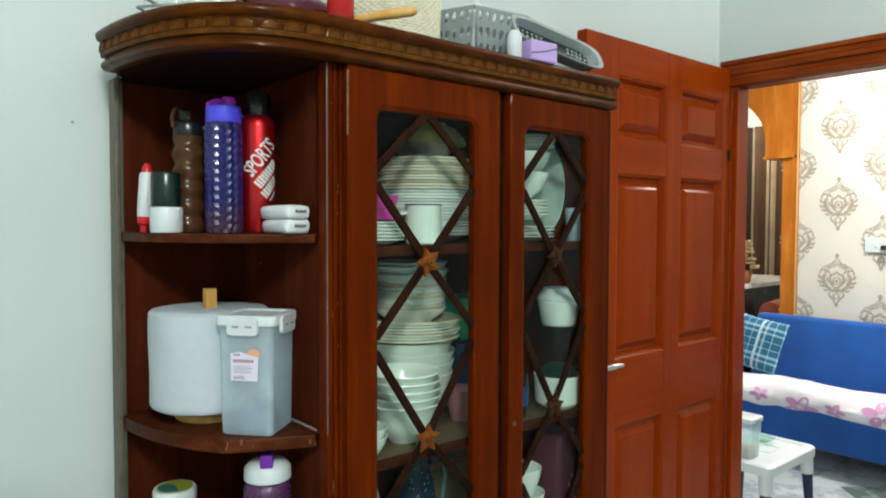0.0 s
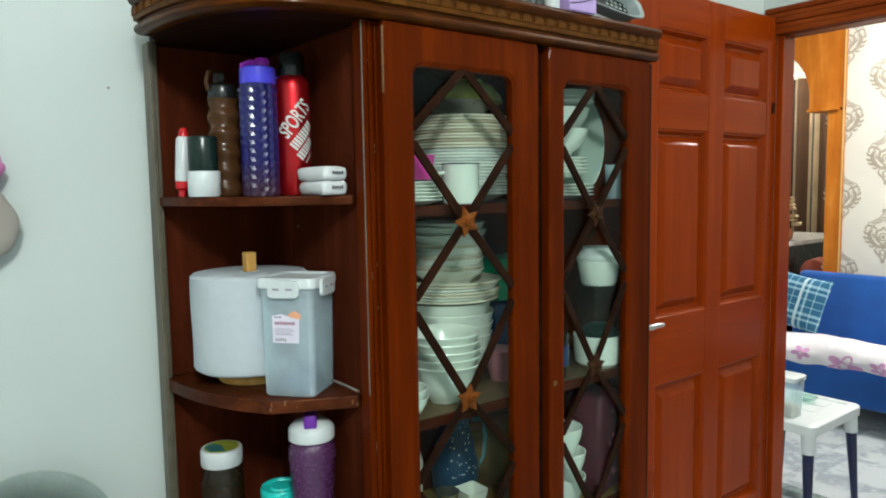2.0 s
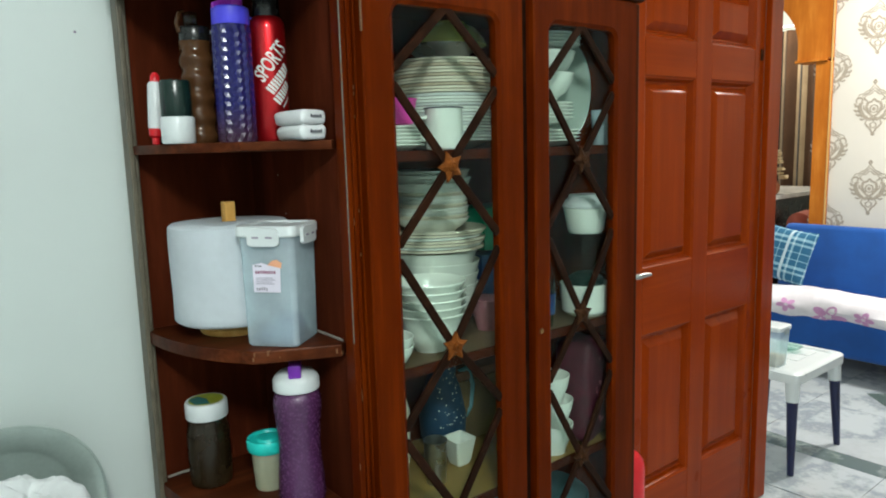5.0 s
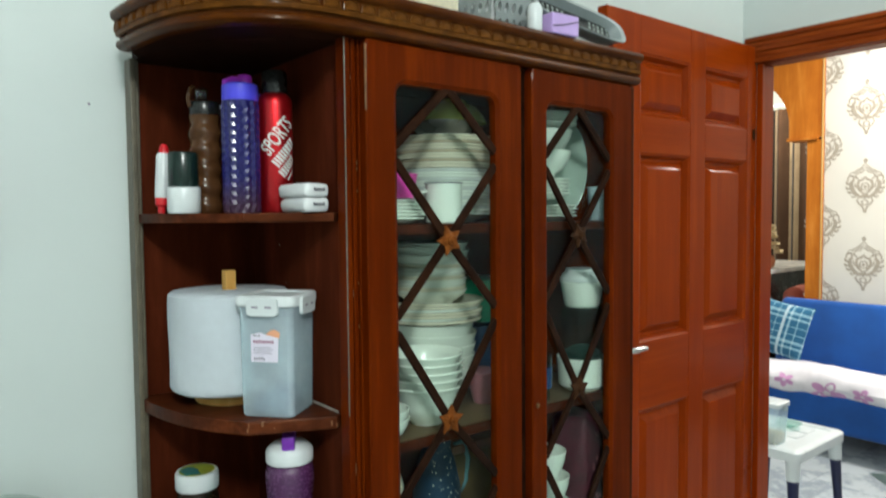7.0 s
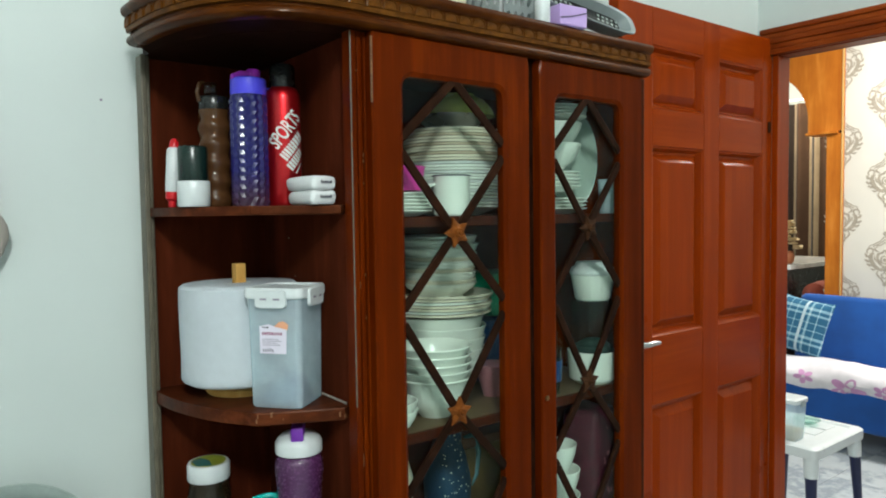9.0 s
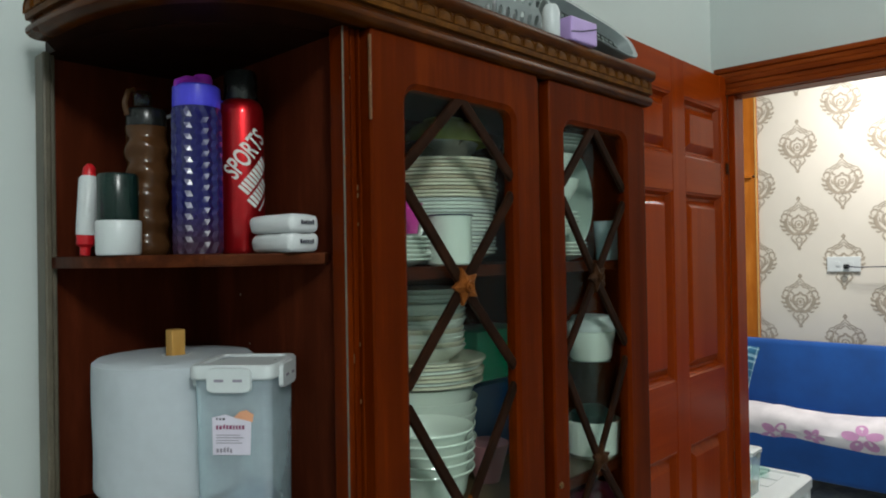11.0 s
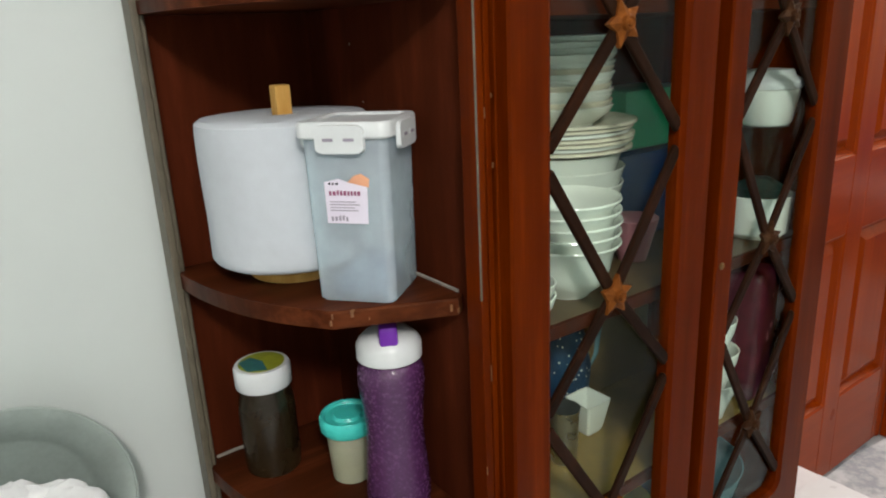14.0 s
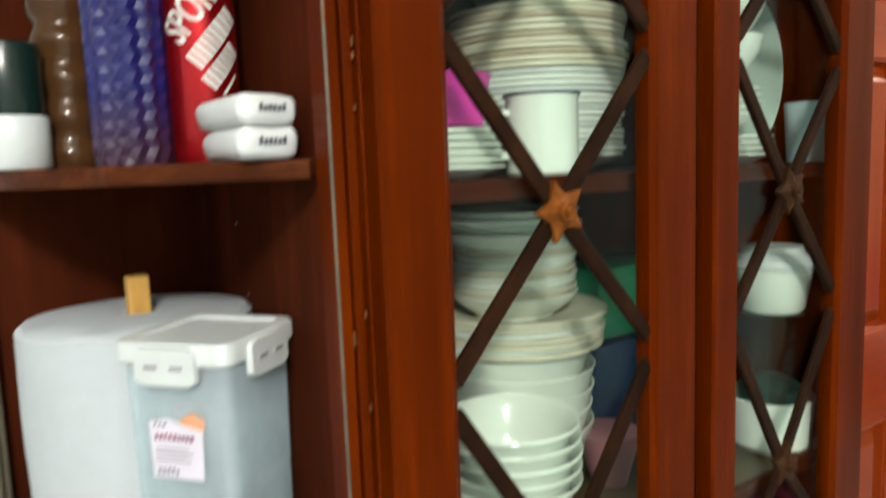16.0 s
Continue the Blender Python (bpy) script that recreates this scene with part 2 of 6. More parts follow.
M = {
    "wall": wall_paint("wall_paint", (0.585, 0.645, 0.628)),
    "ceiling": wall_paint("ceiling_paint", (0.8, 0.81, 0.79)),
    "paper": wall_paint("wallpaper_ground", (0.74, 0.69, 0.61)),
    "print": plain("wallpaper_print", (0.44, 0.375, 0.30), 0.45, 0.1, 0.2, 40),
    "marble": marble("marble_floor", (0.52, 0.56, 0.58), (0.30, 0.34, 0.37)),
    "border": marble("marble_border", (0.11, 0.15, 0.14), (0.25, 0.3, 0.28), 5),
    "dark": wood("cabinet_wood", (0.060, 0.0066, 0.0002), (0.094, 0.0112, 0.0003), (0.138, 0.0185, 0.0005), 0.32, (26, 26, 1.6), 0.2, 0.04, 0.10),
    "darkx": wood("cabinet_wood_cross", (0.060, 0.0066, 0.0002), (0.094, 0.0112, 0.0003), (0.138, 0.0185, 0.0005), 0.32, (1.6, 26, 26), 0.2, 0.04, 0.10),
    # Copy of cabinet_wood, darkened: the right end's dimmer light is put into it.
    "brown": wood("shaded_cabinet_wood", (0.028, 0.0048, 0.0008), (0.050, 0.0092, 0.0014), (0.080, 0.016, 0.003), 0.34, (26, 26, 1.6), 0.3, 0.04, 0.10),
    "inside": wood("cabinet_inside", (0.040, 0.0075, 0.0028), (0.069, 0.0132, 0.0052), (0.102, 0.020, 0.0085), 0.6, (20, 20, 3), 0.0, 0.03),
    # Wood of the bars; its near-black also paints shade on soffit and top board.
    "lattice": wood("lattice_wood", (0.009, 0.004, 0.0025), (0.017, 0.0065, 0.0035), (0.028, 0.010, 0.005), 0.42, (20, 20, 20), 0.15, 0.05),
    "shelf": wood("shelf_wood", (0.031, 0.0068, 0.0024), (0.062, 0.0140, 0.0048), (0.110, 0.028, 0.010), 0.35, (3, 30, 30), 0.3),
    "edge": plain("worn_edge", (0.105, 0.088, 0.060), 0.45, 0, 0.35, 30, 0.3),
    "cornice": wood("cornice_wood", (0.030, 0.0060, 0.0005), (0.058, 0.0135, 0.0010), (0.095, 0.026, 0.002), 0.26, (12, 12, 30), 0.4, 0.09),
    "gilt": wood("carved_trim", (0.042, 0.0130, 0.0016), (0.085, 0.028, 0.0034), (0.130, 0.046, 0.006), 0.40, (40, 40, 40), 0.3, 0.08),
    "rosette": wood("rosette_wood", (0.085, 0.024, 0.005), (0.165, 0.048, 0.009), (0.24, 0.074, 0.016), 0.45, (60, 60, 60), 0.2, 0.06),
    "rosette_dark": wood("dark_rosette_wood", (0.018, 0.008, 0.004), (0.036, 0.015, 0.007), (0.055, 0.024, 0.011), 0.45, (60, 60, 60), 0.2, 0.06),
    "door": wood("door_wood", (0.215, 0.025, 0.0010), (0.255, 0.032, 0.0012), (0.29, 0.039, 0.0016), 0.26, (22, 22, 1.2), 0.7, 0.05, 0.18),
    "doorx": wood("door_wood_cross", (0.215, 0.025, 0.0010), (0.255, 0.032, 0.0012), (0.29, 0.039, 0.0016), 0.26, (1.2, 22, 22), 0.7, 0.05, 0.18),
    "frame": wood("frame_wood", (0.12, 0.018, 0.003), (0.22, 0.038, 0.005), (0.32, 0.065, 0.010), 0.3, (30, 1.6, 30), 0.5),
    "arch": wood("arch_wood", (0.38, 0.10, 0.012), (0.52, 0.16, 0.02), (0.62, 0.22, 0.035), 0.35, (14, 14, 2), 0.4),
    "glass": clear("cabinet_glass", (0.91, 0.965, 0.935), 0.03, 0.010),
    "tumbler": clear("tumbler_glass", (0.72, 0.86, 0.82), 0.03),
    "china": plain("white_china", (0.89, 0.93, 0.87), 0.14, 0, 0.04, 8, 0.0, 0.4),
    "cream": plain("cream_china", (0.86, 0.80, 0.65), 0.2, 0, 0.1, 20, 0.0, 0.3),
    "white": plain("white_plastic", (0.66, 0.70, 0.71), 0.3, 0, 0.05, 20, 0.05),
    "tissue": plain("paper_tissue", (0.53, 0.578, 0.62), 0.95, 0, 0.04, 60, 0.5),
    "pine": wood("pine_wood", (0.56, 0.29, 0.07), (0.68, 0.39, 0.12), (0.76, 0.48, 0.19), 0.5, (40, 40, 6), 0.0),
    "milky": frosted("milky_plastic", (0.78, 0.89, 0.97), 0.40, 0.22),
    "cupmilk": frosted("cloudy_cup_plastic", (0.60, 0.62, 0.46), 0.6),
    "red": plain("red_metal_paint", (0.52, 0.008, 0.014), 0.34, 0.8, 0.12, 10, 0.0, 0.5),
    "redp": plain("red_plastic", (0.62, 0.012, 0.02), 0.3, 0, 0.1, 20, 0.05),
    "black": plain("black_plastic", (0.012, 0.013, 0.013), 0.25, 0, 0.3, 20, 0.05),
    "green": plain("dark_green_plastic", (0.005, 0.019, 0.015), 0.22, 0, 0.3, 20, 0.05),
    "cap": plain("bright_blue_cap", (0.085, 0.075, 0.80), 0.3, 0, 0.1, 20, 0.05),
    "magenta": plain("magenta_plastic", (0.50, 0.035, 0.62), 0.3, 0, 0.1, 20, 0.05),
    "amber": frosted("amber_plastic", (0.115, 0.048, 0.018), 0.64, 0.08),
    "purple": plain("glitter_purple", (0.088, 0.024, 0.092), 0.25, 0.1, 0.5, 230, 0.4, 0.3),
    "violet": plain("violet_plastic", (0.16, 0.02, 0.36), 0.3, 0, 0.1, 20, 0.05),
    "mint": plain("mint_plastic", (0.02, 0.60, 0.54), 0.35, 0, 0.1, 20, 0.05),
    "coffee": plain("coffee_jar_glass", (0.020, 0.012, 0.005), 0.26, 0, 0.3, 20, 0.0, 0.0),
    "olive": plain("lid_print", (0.30, 0.33, 0.03), 0.4, 0, 0.3, 60, 0.1),
    "teal": plain("lid_print_teal", (0.03, 0.16, 0.16), 0.4, 0, 0.3, 60, 0.1),
    "label": plain("paper_label", (0.76, 0.71, 0.82), 0.6, 0, 0.05, 40, 0.05),
    "peach": plain("label_peach", (0.80, 0.38, 0.22), 0.6, 0, 0.1, 40, 0.05),
    "ink": plain("ink", (0.03, 0.03, 0.05), 0.6, 0, 0.2, 40, 0.0),
    "wine": plain("label_wine", (0.30, 0.07, 0.16), 0.6, 0, 0.2, 40, 0.0),
    "silver": plain("brushed_steel", (0.55, 0.57, 0.56), 0.28, 1.0, 0.15, 12, 0.1),
    "tray": plain("steel_tray", (0.43, 0.50, 0.47), 0.34, 0.65, 0.2, 9, 0.15),
    "brass": plain("old_brass", (0.20, 0.12, 0.05), 0.35, 0.9, 0.3, 60, 0.1),
    "grey": plain("grey_plastic", (0.27, 0.31, 0.31), 0.4, 0, 0.12, 20, 0.05),
    "lilac": plain("lilac_box", (0.48, 0.33, 0.66), 0.4, 0, 0.08, 20, 0.05),
    "navy": plain("navy_plastic", (0.010, 0.014, 0.06), 0.35, 0, 0.2, 20, 0.05),
    "navyb": plain("deep_blue_plastic", (0.005, 0.052, 0.18), 0.3, 0, 0.2, 20, 0.05),
    "sofa": fabric("blue_velvet", (0.002, 0.070, 0.31)),
    "sheet": fabric("white_cotton", (0.74, 0.70, 0.74)),
    "petal": fabric("pink_print", (0.58, 0.29, 0.52)),
    "plaid": plaid("plaid_cloth"),
    "straw": plain("cream_weave", (0.92, 0.87, 0.69), 0.7, 0, 0.15, 60, 0.4),
    "emerald": plain("emerald_plastic", (0.0, 0.36, 0.19), 0.3, 0, 0.15, 20, 0.05),
    "lime": plain("olive_bowl", (0.66, 0.66, 0.20), 0.25, 0, 0.12, 20, 0.0),
    "pink": plain("pink_plastic", (0.72, 0.05, 0.38), 0.4, 0, 0.1, 20, 0.05),
    "beige": fabric("beige_cloth", (0.42, 0.38, 0.34)),
    "pinkcloth": fabric("pink_cloth", (0.66, 0.20, 0.47)),
    "rose": plain("rose_plastic", (0.5, 0.2, 0.24), 0.3, 0, 0.1, 20, 0.05),
    "bag": plain("white_polythene", (0.70, 0.72, 0.73), 0.3, 0, 0.06, 20, 0.5),
    "orange": plain("orange_print", (0.75, 0.14, 0.02), 0.4, 0, 0.1, 20, 0.1),
    "brownprint": plain("brown_print", (0.14, 0.05, 0.04), 0.4, 0, 0.1, 20, 0.1),
    "starblue": plain("blue_speckled_glaze", (0.010, 0.065, 0.14), 0.5, 0, 0.3, 30, 0.2),
    "maroon": plain("maroon_wrap", (0.080, 0.010, 0.024), 0.35, 0, 0.5, 40, 0.3),
    "curtain": fabric("striped_curtain", (0.12, 0.06, 0.03)),
    "curtainp": fabric("pale_curtain_stripe", (0.52, 0.40, 0.26)),
    "gold": plain("gold_flowers", (0.76, 0.62, 0.38), 0.5, 0.1, 0.3, 60, 0.2),
    "terracotta": plain("terracotta", (0.34, 0.11, 0.04), 0.6, 0, 0.2, 30, 0.2),
    "stone": marble("counter_marble", (0.68, 0.68, 0.66), (0.5, 0.5, 0.5), 6),
    "brick": fabric("rust_cloth", (0.34, 0.07, 0.04)),
    "tan": plain("tan_paste", (0.5, 0.36, 0.2), 0.7, 0, 0.1, 30, 0.1),
    "lunch": plain("rust_tin", (0.16, 0.055, 0.016), 0.4, 0, 0.4, 14, 0.1),
    "olivetin": plain("olive_tin", (0.16, 0.105, 0.032), 0.4, 0, 0.3, 9, 0.1),
    "print_white": plain("white_print", (0.72, 0.70, 0.68), 0.5, 0, 0.05, 40, 0.0),
    "ink_pale": plain("pale_ink", (0.30, 0.27, 0.34), 0.6, 0, 0.1, 40, 0.0),
    "slate": plain("slate_contents", (0.13, 0.20, 0.29), 0.7, 0, 0.3, 60, 0.3),
    "plate_rim": plain("blue_edged_china", (0.72, 0.76, 0.75), 0.15, 0, 0.15, 60, 0.0, 0.3),
    "cream_dark": plain("tan_edged_china", (0.62, 0.52, 0.38), 0.2, 0, 0.2, 60, 0.0, 0.3),
    "bluepale": plain("pale_blue_china", (0.13, 0.29, 0.33), 0.2, 0, 0.1, 20, 0.0, 0.3),
    "tealdark": plain("dark_teal_filling", (0.03, 0.07, 0.065), 0.4, 0, 0.3, 60, 0.2),
    "redglow": frosted("red_tinted_plastic", (0.62, 0.03, 0.03), 0.55, 0.08),
    "blue_fade": fade("violet_fade_plastic", (0.050, 0.020, 0.05), (0.013, 0.012, 0.115), 0.075),
    "archpale": wood("arch_edge_wood", (0.6, 0.33, 0.1), (0.68, 0.4, 0.15), (0.75, 0.48, 0.2), 0.35, (14, 14, 2), 0.4),
    "curtaind": fabric("dark_curtain_stripe", (0.03, 0.018, 0.012)),
    "chip": plain("chipped_varnish", (0.20, 0.085, 0.032), 0.6, 0, 0.3, 60, 0.4),
    # Two paler browns that paint the light on the inner shelf floors.
    "liner": plain("lit_shelf_olive", (0.27, 0.175, 0.046), 0.45, 0, 0.45, 7, 0.2),
    "liner_dark": plain("lit_shelf_brown", (0.125, 0.080, 0.036), 0.45, 0, 0.4, 7, 0.2),
    "hinge_brass": plain("worn_brass", (0.15, 0.062, 0.020), 0.5, 0.3, 0.5, 90, 0.3),
    "pressed_glass": frosted("pressed_glass", (0.62, 0.74, 0.67), 0.62, 0.12),
    "caulk": plain("old_putty", (0.26, 0.24, 0.21), 0.8, 0, 0.3, 60, 0.4),
}


# ---- mesh helpers ----
ORIGIN = {}


def thing(name, loc, label, category, group="", rz=0.0, kind=""):
    ob = new(name)
    ob.empty_display_size = 0.05
    ob.matrix_world = pose(*loc, 0, 0, rz)
    ORIGIN[ob.name] = Vector(loc) if rz == 0 else None
    return tagged(ob, label, category, group, kind)


def part(name, bm, mat, parent=None, label="", smooth=False, local=False, kind="", category=""):
    """Links bm as one mesh object. Places are in the world, unless local or the thing is turned."""
    org = ORIGIN.get(parent.name) if parent else None
    if org is not None and not local:
        bmesh.ops.translate(bm, verts=bm.verts, vec=-org)
    me = bpy.data.meshes.new(name)
    bmesh.ops.recalc_face_normals(bm, faces=bm.faces)
    bm.to_mesh(me)
    bm.free()
    for i, k in enumerate(mat if isinstance(mat, (list, tuple)) else [mat]):
        me.materials.append(M[k])
    if smooth:
        me.polygons.foreach_set("use_smooth", [True] * len(me.polygons))
        me.set_sharp_from_angle(angle=radians(38))
    ob = new(name, me)
    if parent:
        ob.parent = parent
        ORIGIN[ob.name] = Vector((0, 0, 0)) if org is None else org
        if org is None:
            ORIGIN[ob.name] = None
    return tagged(ob, label, category, "", kind)


def share(src, name, parent, m):
    """Another object on the same mesh."""
    ob = new(name, src.data)
    ob.parent = parent
    ob.matrix_basis = m
    return ob


def box(x0, x1, y0, y1, z0, z1, bevel=0.0, bm=None, seg=2):
    b = bmesh.new()
    bmesh.ops.create_cube(b, size=1)
    for v in b.verts:
        v.co = ((x0 + x1) / 2 + v.co.x * (x1 - x0), (y0 + y1) / 2 + v.co.y * (y1 - y0), (z0 + z1) / 2 + v.co.z * (z1 - z0))
    if bevel:
        bmesh.ops.bevel(b, geom=b.edges[:], offset=bevel, segments=seg, affect="EDGES", profile=0.5)
    return b if bm is None else merge(bm, b)


def merge(bm, other, m=None):
    if m is not None:
        bmesh.ops.transform(other, matrix=m, verts=other.verts)
    me = bpy.data.meshes.new("tmp")
    other.to_mesh(me)
    other.free()
    bm.from_mesh(me)
    bpy.data.meshes.remove(me)
    return bm


def lathe(profile, x=0, y=0, z=0, seg=40, wobble=None):
    """Turns (radius, height) pairs round a standing axis."""
    bm = bmesh.new()
    rings = []
    for r, h in profile:
        if r <= 1e-6:
            rings.append([bm.verts.new((x, y, z + h))])
        else:
            ring = []
            for i in range(seg):
                a = 2 * math.pi * i / seg
                k = r + (wobble(a, h) if wobble else 0)
                ring.append(bm.verts.new((x + k * math.cos(a), y + k * math.sin(a), z + h)))
            rings.append(ring)
    for a, b in zip(rings, rings[1:]):
        for i in range(seg):
            j = (i + 1) % seg
            if len(a) == 1 and len(b) == 1:
                continue
            if len(a) == 1:
                bm.faces.new((a[0], b[i], b[j]))
            elif len(b) == 1:
                bm.faces.new((a[i], a[j], b[0]))
            else:
                bm.faces.new((a[i], a[j], b[j], b[i]))
    return bm


def prism(points, z0, z1, bevel=0.0):
    """A board with the given outline in plan."""
    bm = bmesh.new()
    lo, hi = [bm.verts.new((x, y, z0)) for x, y in points], [bm.verts.new((x, y, z1)) for x, y in points]
    bm.faces.new(lo), bm.faces.new(hi)
    n = len(points)
    for i in range(n):
        bm.faces.new((lo[i], lo[(i + 1) % n], hi[(i + 1) % n], hi[i]))
    if bevel:
        edges = [e for e in bm.edges if abs(e.verts[0].co.z - e.verts[1].co.z) < 1e-6]
        bmesh.ops.bevel(bm, geom=edges, offset=bevel, segments=2, affect="EDGES", profile=0.5)
    return bm


def tube(points, r, seg=10, bm=None, closed=False, flat=1.0):
    """A rod along a line of points."""
    bm = bm or bmesh.new()
    pts = [Vector(p) for p in points]
    n, rings, up = len(pts), [], None
    for i, p in enumerate(pts):
        a = pts[(i - 1) % n] if (closed or i > 0) else p
        b = pts[(i + 1) % n] if (closed or i < n - 1) else p
        d = (b - a).normalized()
        if up is None:
            up = d.orthogonal().normalized()
        side = d.cross(up).normalized()
        up = side.cross(d).normalized()
        k = r[i] if isinstance(r, (list, tuple)) else r
        rings.append([bm.verts.new(p + k * (math.cos(2 * math.pi * j / seg) * side + flat * math.sin(2 * math.pi * j / seg) * up)) for j in range(seg)])
    last = n if closed else n - 1
    for i in range(last):
        a, b = rings[i], rings[(i + 1) % n]
        for j in range(seg):
            k = (j + 1) % seg
            bm.faces.new((a[j], a[k], b[k], b[j]))
    if not closed:
        bm.faces.new(rings[0]), bm.faces.new(rings[-1])
    return bm


def sweep(path, normals, profile, cap=True):
    """Carries a (out, height) outline along a plan path with outward normals."""
    bm = bmesh.new()
    rings = [[bm.verts.new((p[0] + n[0] * o, p[1] + n[1] * o, h)) for o, h in profile] for p, n in zip(path, normals)]
    m = len(profile)
    for a, b in zip(rings, rings[1:]):
        for j in range(m):
            bm.faces.new((a[j], a[(j + 1) % m], b[(j + 1) % m], b[j]))
    if cap:
        bm.faces.new(rings[0]), bm.faces.new(rings[-1])
    return bm


def cloth(nx, ny, f):
    """A sheet of nx by ny patches through f(u, v)."""
    bm = bmesh.new()
    g = [[bm.verts.new(f(i / nx, j / ny)) for j in range(ny + 1)] for i in range(nx + 1)]
    for i in range(nx):
        for j in range(ny):
            bm.faces.new((g[i][j], g[i + 1][j], g[i + 1][j + 1], g[i][j + 1]))
    return bm


def ribbon(bm, pts, width, put):
    """A flat printed stroke through 2D points, laid by put(u, v)."""
    n, row = len(pts), []
    for i in range(n):
        a, b = Vector(pts[max(0, i - 1)]), Vector(pts[min(n - 1, i + 1)])
        d = (b - a)
        d = d.normalized() if d.length > 1e-9 else Vector((1, 0))
        k = width * (0.55 + 0.45 * math.sin(math.pi * i / (n - 1)))
        s = Vector((-d.y, d.x)) * k / 2
        p = Vector(pts[i])
        row.append((bm.verts.new(put(*(p + s))), bm.verts.new(put(*(p - s)))))
    for a, b in zip(row, row[1:]):
        bm.faces.new((a[0], b[0], b[1], a[1]))


def blob(bm, pts, put):
    bm.faces.new([bm.verts.new(put(*p)) for p in pts])


def letters(text, size, bold=0.0):
    """Outline letters of the built-in font as a flat mesh in x and y."""
    cu = bpy.data.curves.new("letters", "FONT")
    cu.body, cu.size, cu.align_x, cu.align_y = text, size, "CENTER", "CENTER"
    cu.resolution_u, cu.offset = 3, bold
    ob = bpy.data.objects.new("letters", cu)
    scene.collection.objects.link(ob)
    me = bpy.data.meshes.new_from_object(ob.evaluated_get(bpy.context.evaluated_depsgraph_get()))
    bm = bmesh.new()
    bm.from_mesh(me)
    bpy.data.objects.remove(ob)
    bpy.data.curves.remove(cu)
    bpy.data.meshes.remove(me)
    return bm


# ---- rooms ----
WALL_X, WALL_SKEW = 0.435, -0.0843          # the long wall runs at a slight angle to the cabinet


def wall_y(x):
    return 1.69 + WALL_SKEW * (x - WALL_X)


RIGHT, FAR, THICK = 2.69, 5.1, 0.075                       # the two cross walls
def structure(name, bm, mat, label, smooth=False):
    return part(name, bm, mat, None, label, smooth, kind="structure", category=name.split("_")[0])


structure("wall_north", prism([(-2.6, wall_y(-2.6)), (RIGHT + THICK, wall_y(RIGHT + THICK)), (RIGHT + THICK, 2.1), (-2.6, 2.2)], 0, 2.97), "wall", "pale green-white painted plaster wall behind the cabinet")
structure("wall_west", box(-2.8, -2.6, -2.6, 2.2, 0, 2.97), "wall", "pale painted plaster wall")
structure("wall_south", box(-2.8, 7.2, -2.8, -2.6, 0, 2.97), "wall", "pale painted plaster wall")
structure("wall_doorway", box(RIGHT, RIGHT + THICK, -2.6, 0.5, 0, 2.97), "wall", "pale painted cross wall beside the doorway")
structure("wall_over_doorway", box(RIGHT, RIGHT + THICK, 0.5, wall_y(RIGHT) + 0.001, 2.03, 2.97), "wall", "pale painted wall over the doorway")
structure("wall_nib", box(RIGHT, RIGHT + THICK, 1.44, wall_y(RIGHT) + 0.001, 0, 2.03), "wall", "narrow wall piece beside the doorway")
structure("ceiling", box(-2.8, 7.2, -2.8, 4.2, 2.97, 3.1), "ceiling", "white painted ceiling over both rooms")
wallpaper = structure("wall_wallpapered", box(FAR, FAR + 0.12, -2.6, 2.18, 0, 2.97), "paper", "cream wallpapered wall with brown damask motifs")
structure("wall_sitting_north", box(RIGHT + THICK, FAR, 3.2, 3.4, 0, 2.97), "wall", "plain wall closing the sitting room")
structure("wall_sitting_west", box(RIGHT, RIGHT + THICK, 2.1, 3.4, 0, 2.97), "wall", "plain wall closing the sitting room")
structure("wall_alcove_east", box(7.0, 7.2, -2.6, 4.2, 0, 2.97), "wall", "plain wall behind the curtained alcove")
structure("wall_alcove_north", box(FAR, 7.0, 4.0, 4.2, 0, 2.97), "wall", "plain wall of the alcove")
structure("wall_alcove_south", box(FAR + 0.12, 7.0, 1.9, 2.0, 0, 2.97), "wall", "plain wall of the alcove")
floor = structure("floor", box(-2.8, 7.2, -2.8, 4.2, -0.12, -0.004), "marble", "polished pale grey veined marble floor")

# door lining and trim
lining = thing("door_frame", (RIGHT + 0.08, 0.95, 0), "reddish varnished wooden frame round the open doorway", "door frame", kind="structure")
part("jamb", box(RIGHT - 0.004, RIGHT + THICK + 0.008, 1.418, 1.442, 0, 2.03, 0.003), "door", lining)
part("jamb", box(RIGHT - 0.004, RIGHT + THICK + 0.008, 0.458, 0.502, 0, 2.03, 0.003), "door", lining)
part("head", box(RIGHT - 0.004, RIGHT + THICK + 0.008, 0.502, 1.418, 2.003, 2.045, 0.003), "frame", lining)
trim = bmesh.new()
for k in range(5):
    box(RIGHT - 0.026 + 0.004 * (k % 2), RIGHT - 0.001, 0.40, 1.482, 2.006 + 0.0196 * k, 2.006 + 0.0196 * (k + 1), 0.004, trim)
part("head_trim", trim, "frame", lining, "reeded wooden head moulding")
part("side_trim", box(RIGHT - 0.022, RIGHT - 0.001, 1.442, 1.482, 0, 2.004, 0.003), "door", lining)
part("side_trim", box(RIGHT - 0.022, RIGHT - 0.001, 0.40, 0.458, 0, 2.004, 0.003), "door", lining)

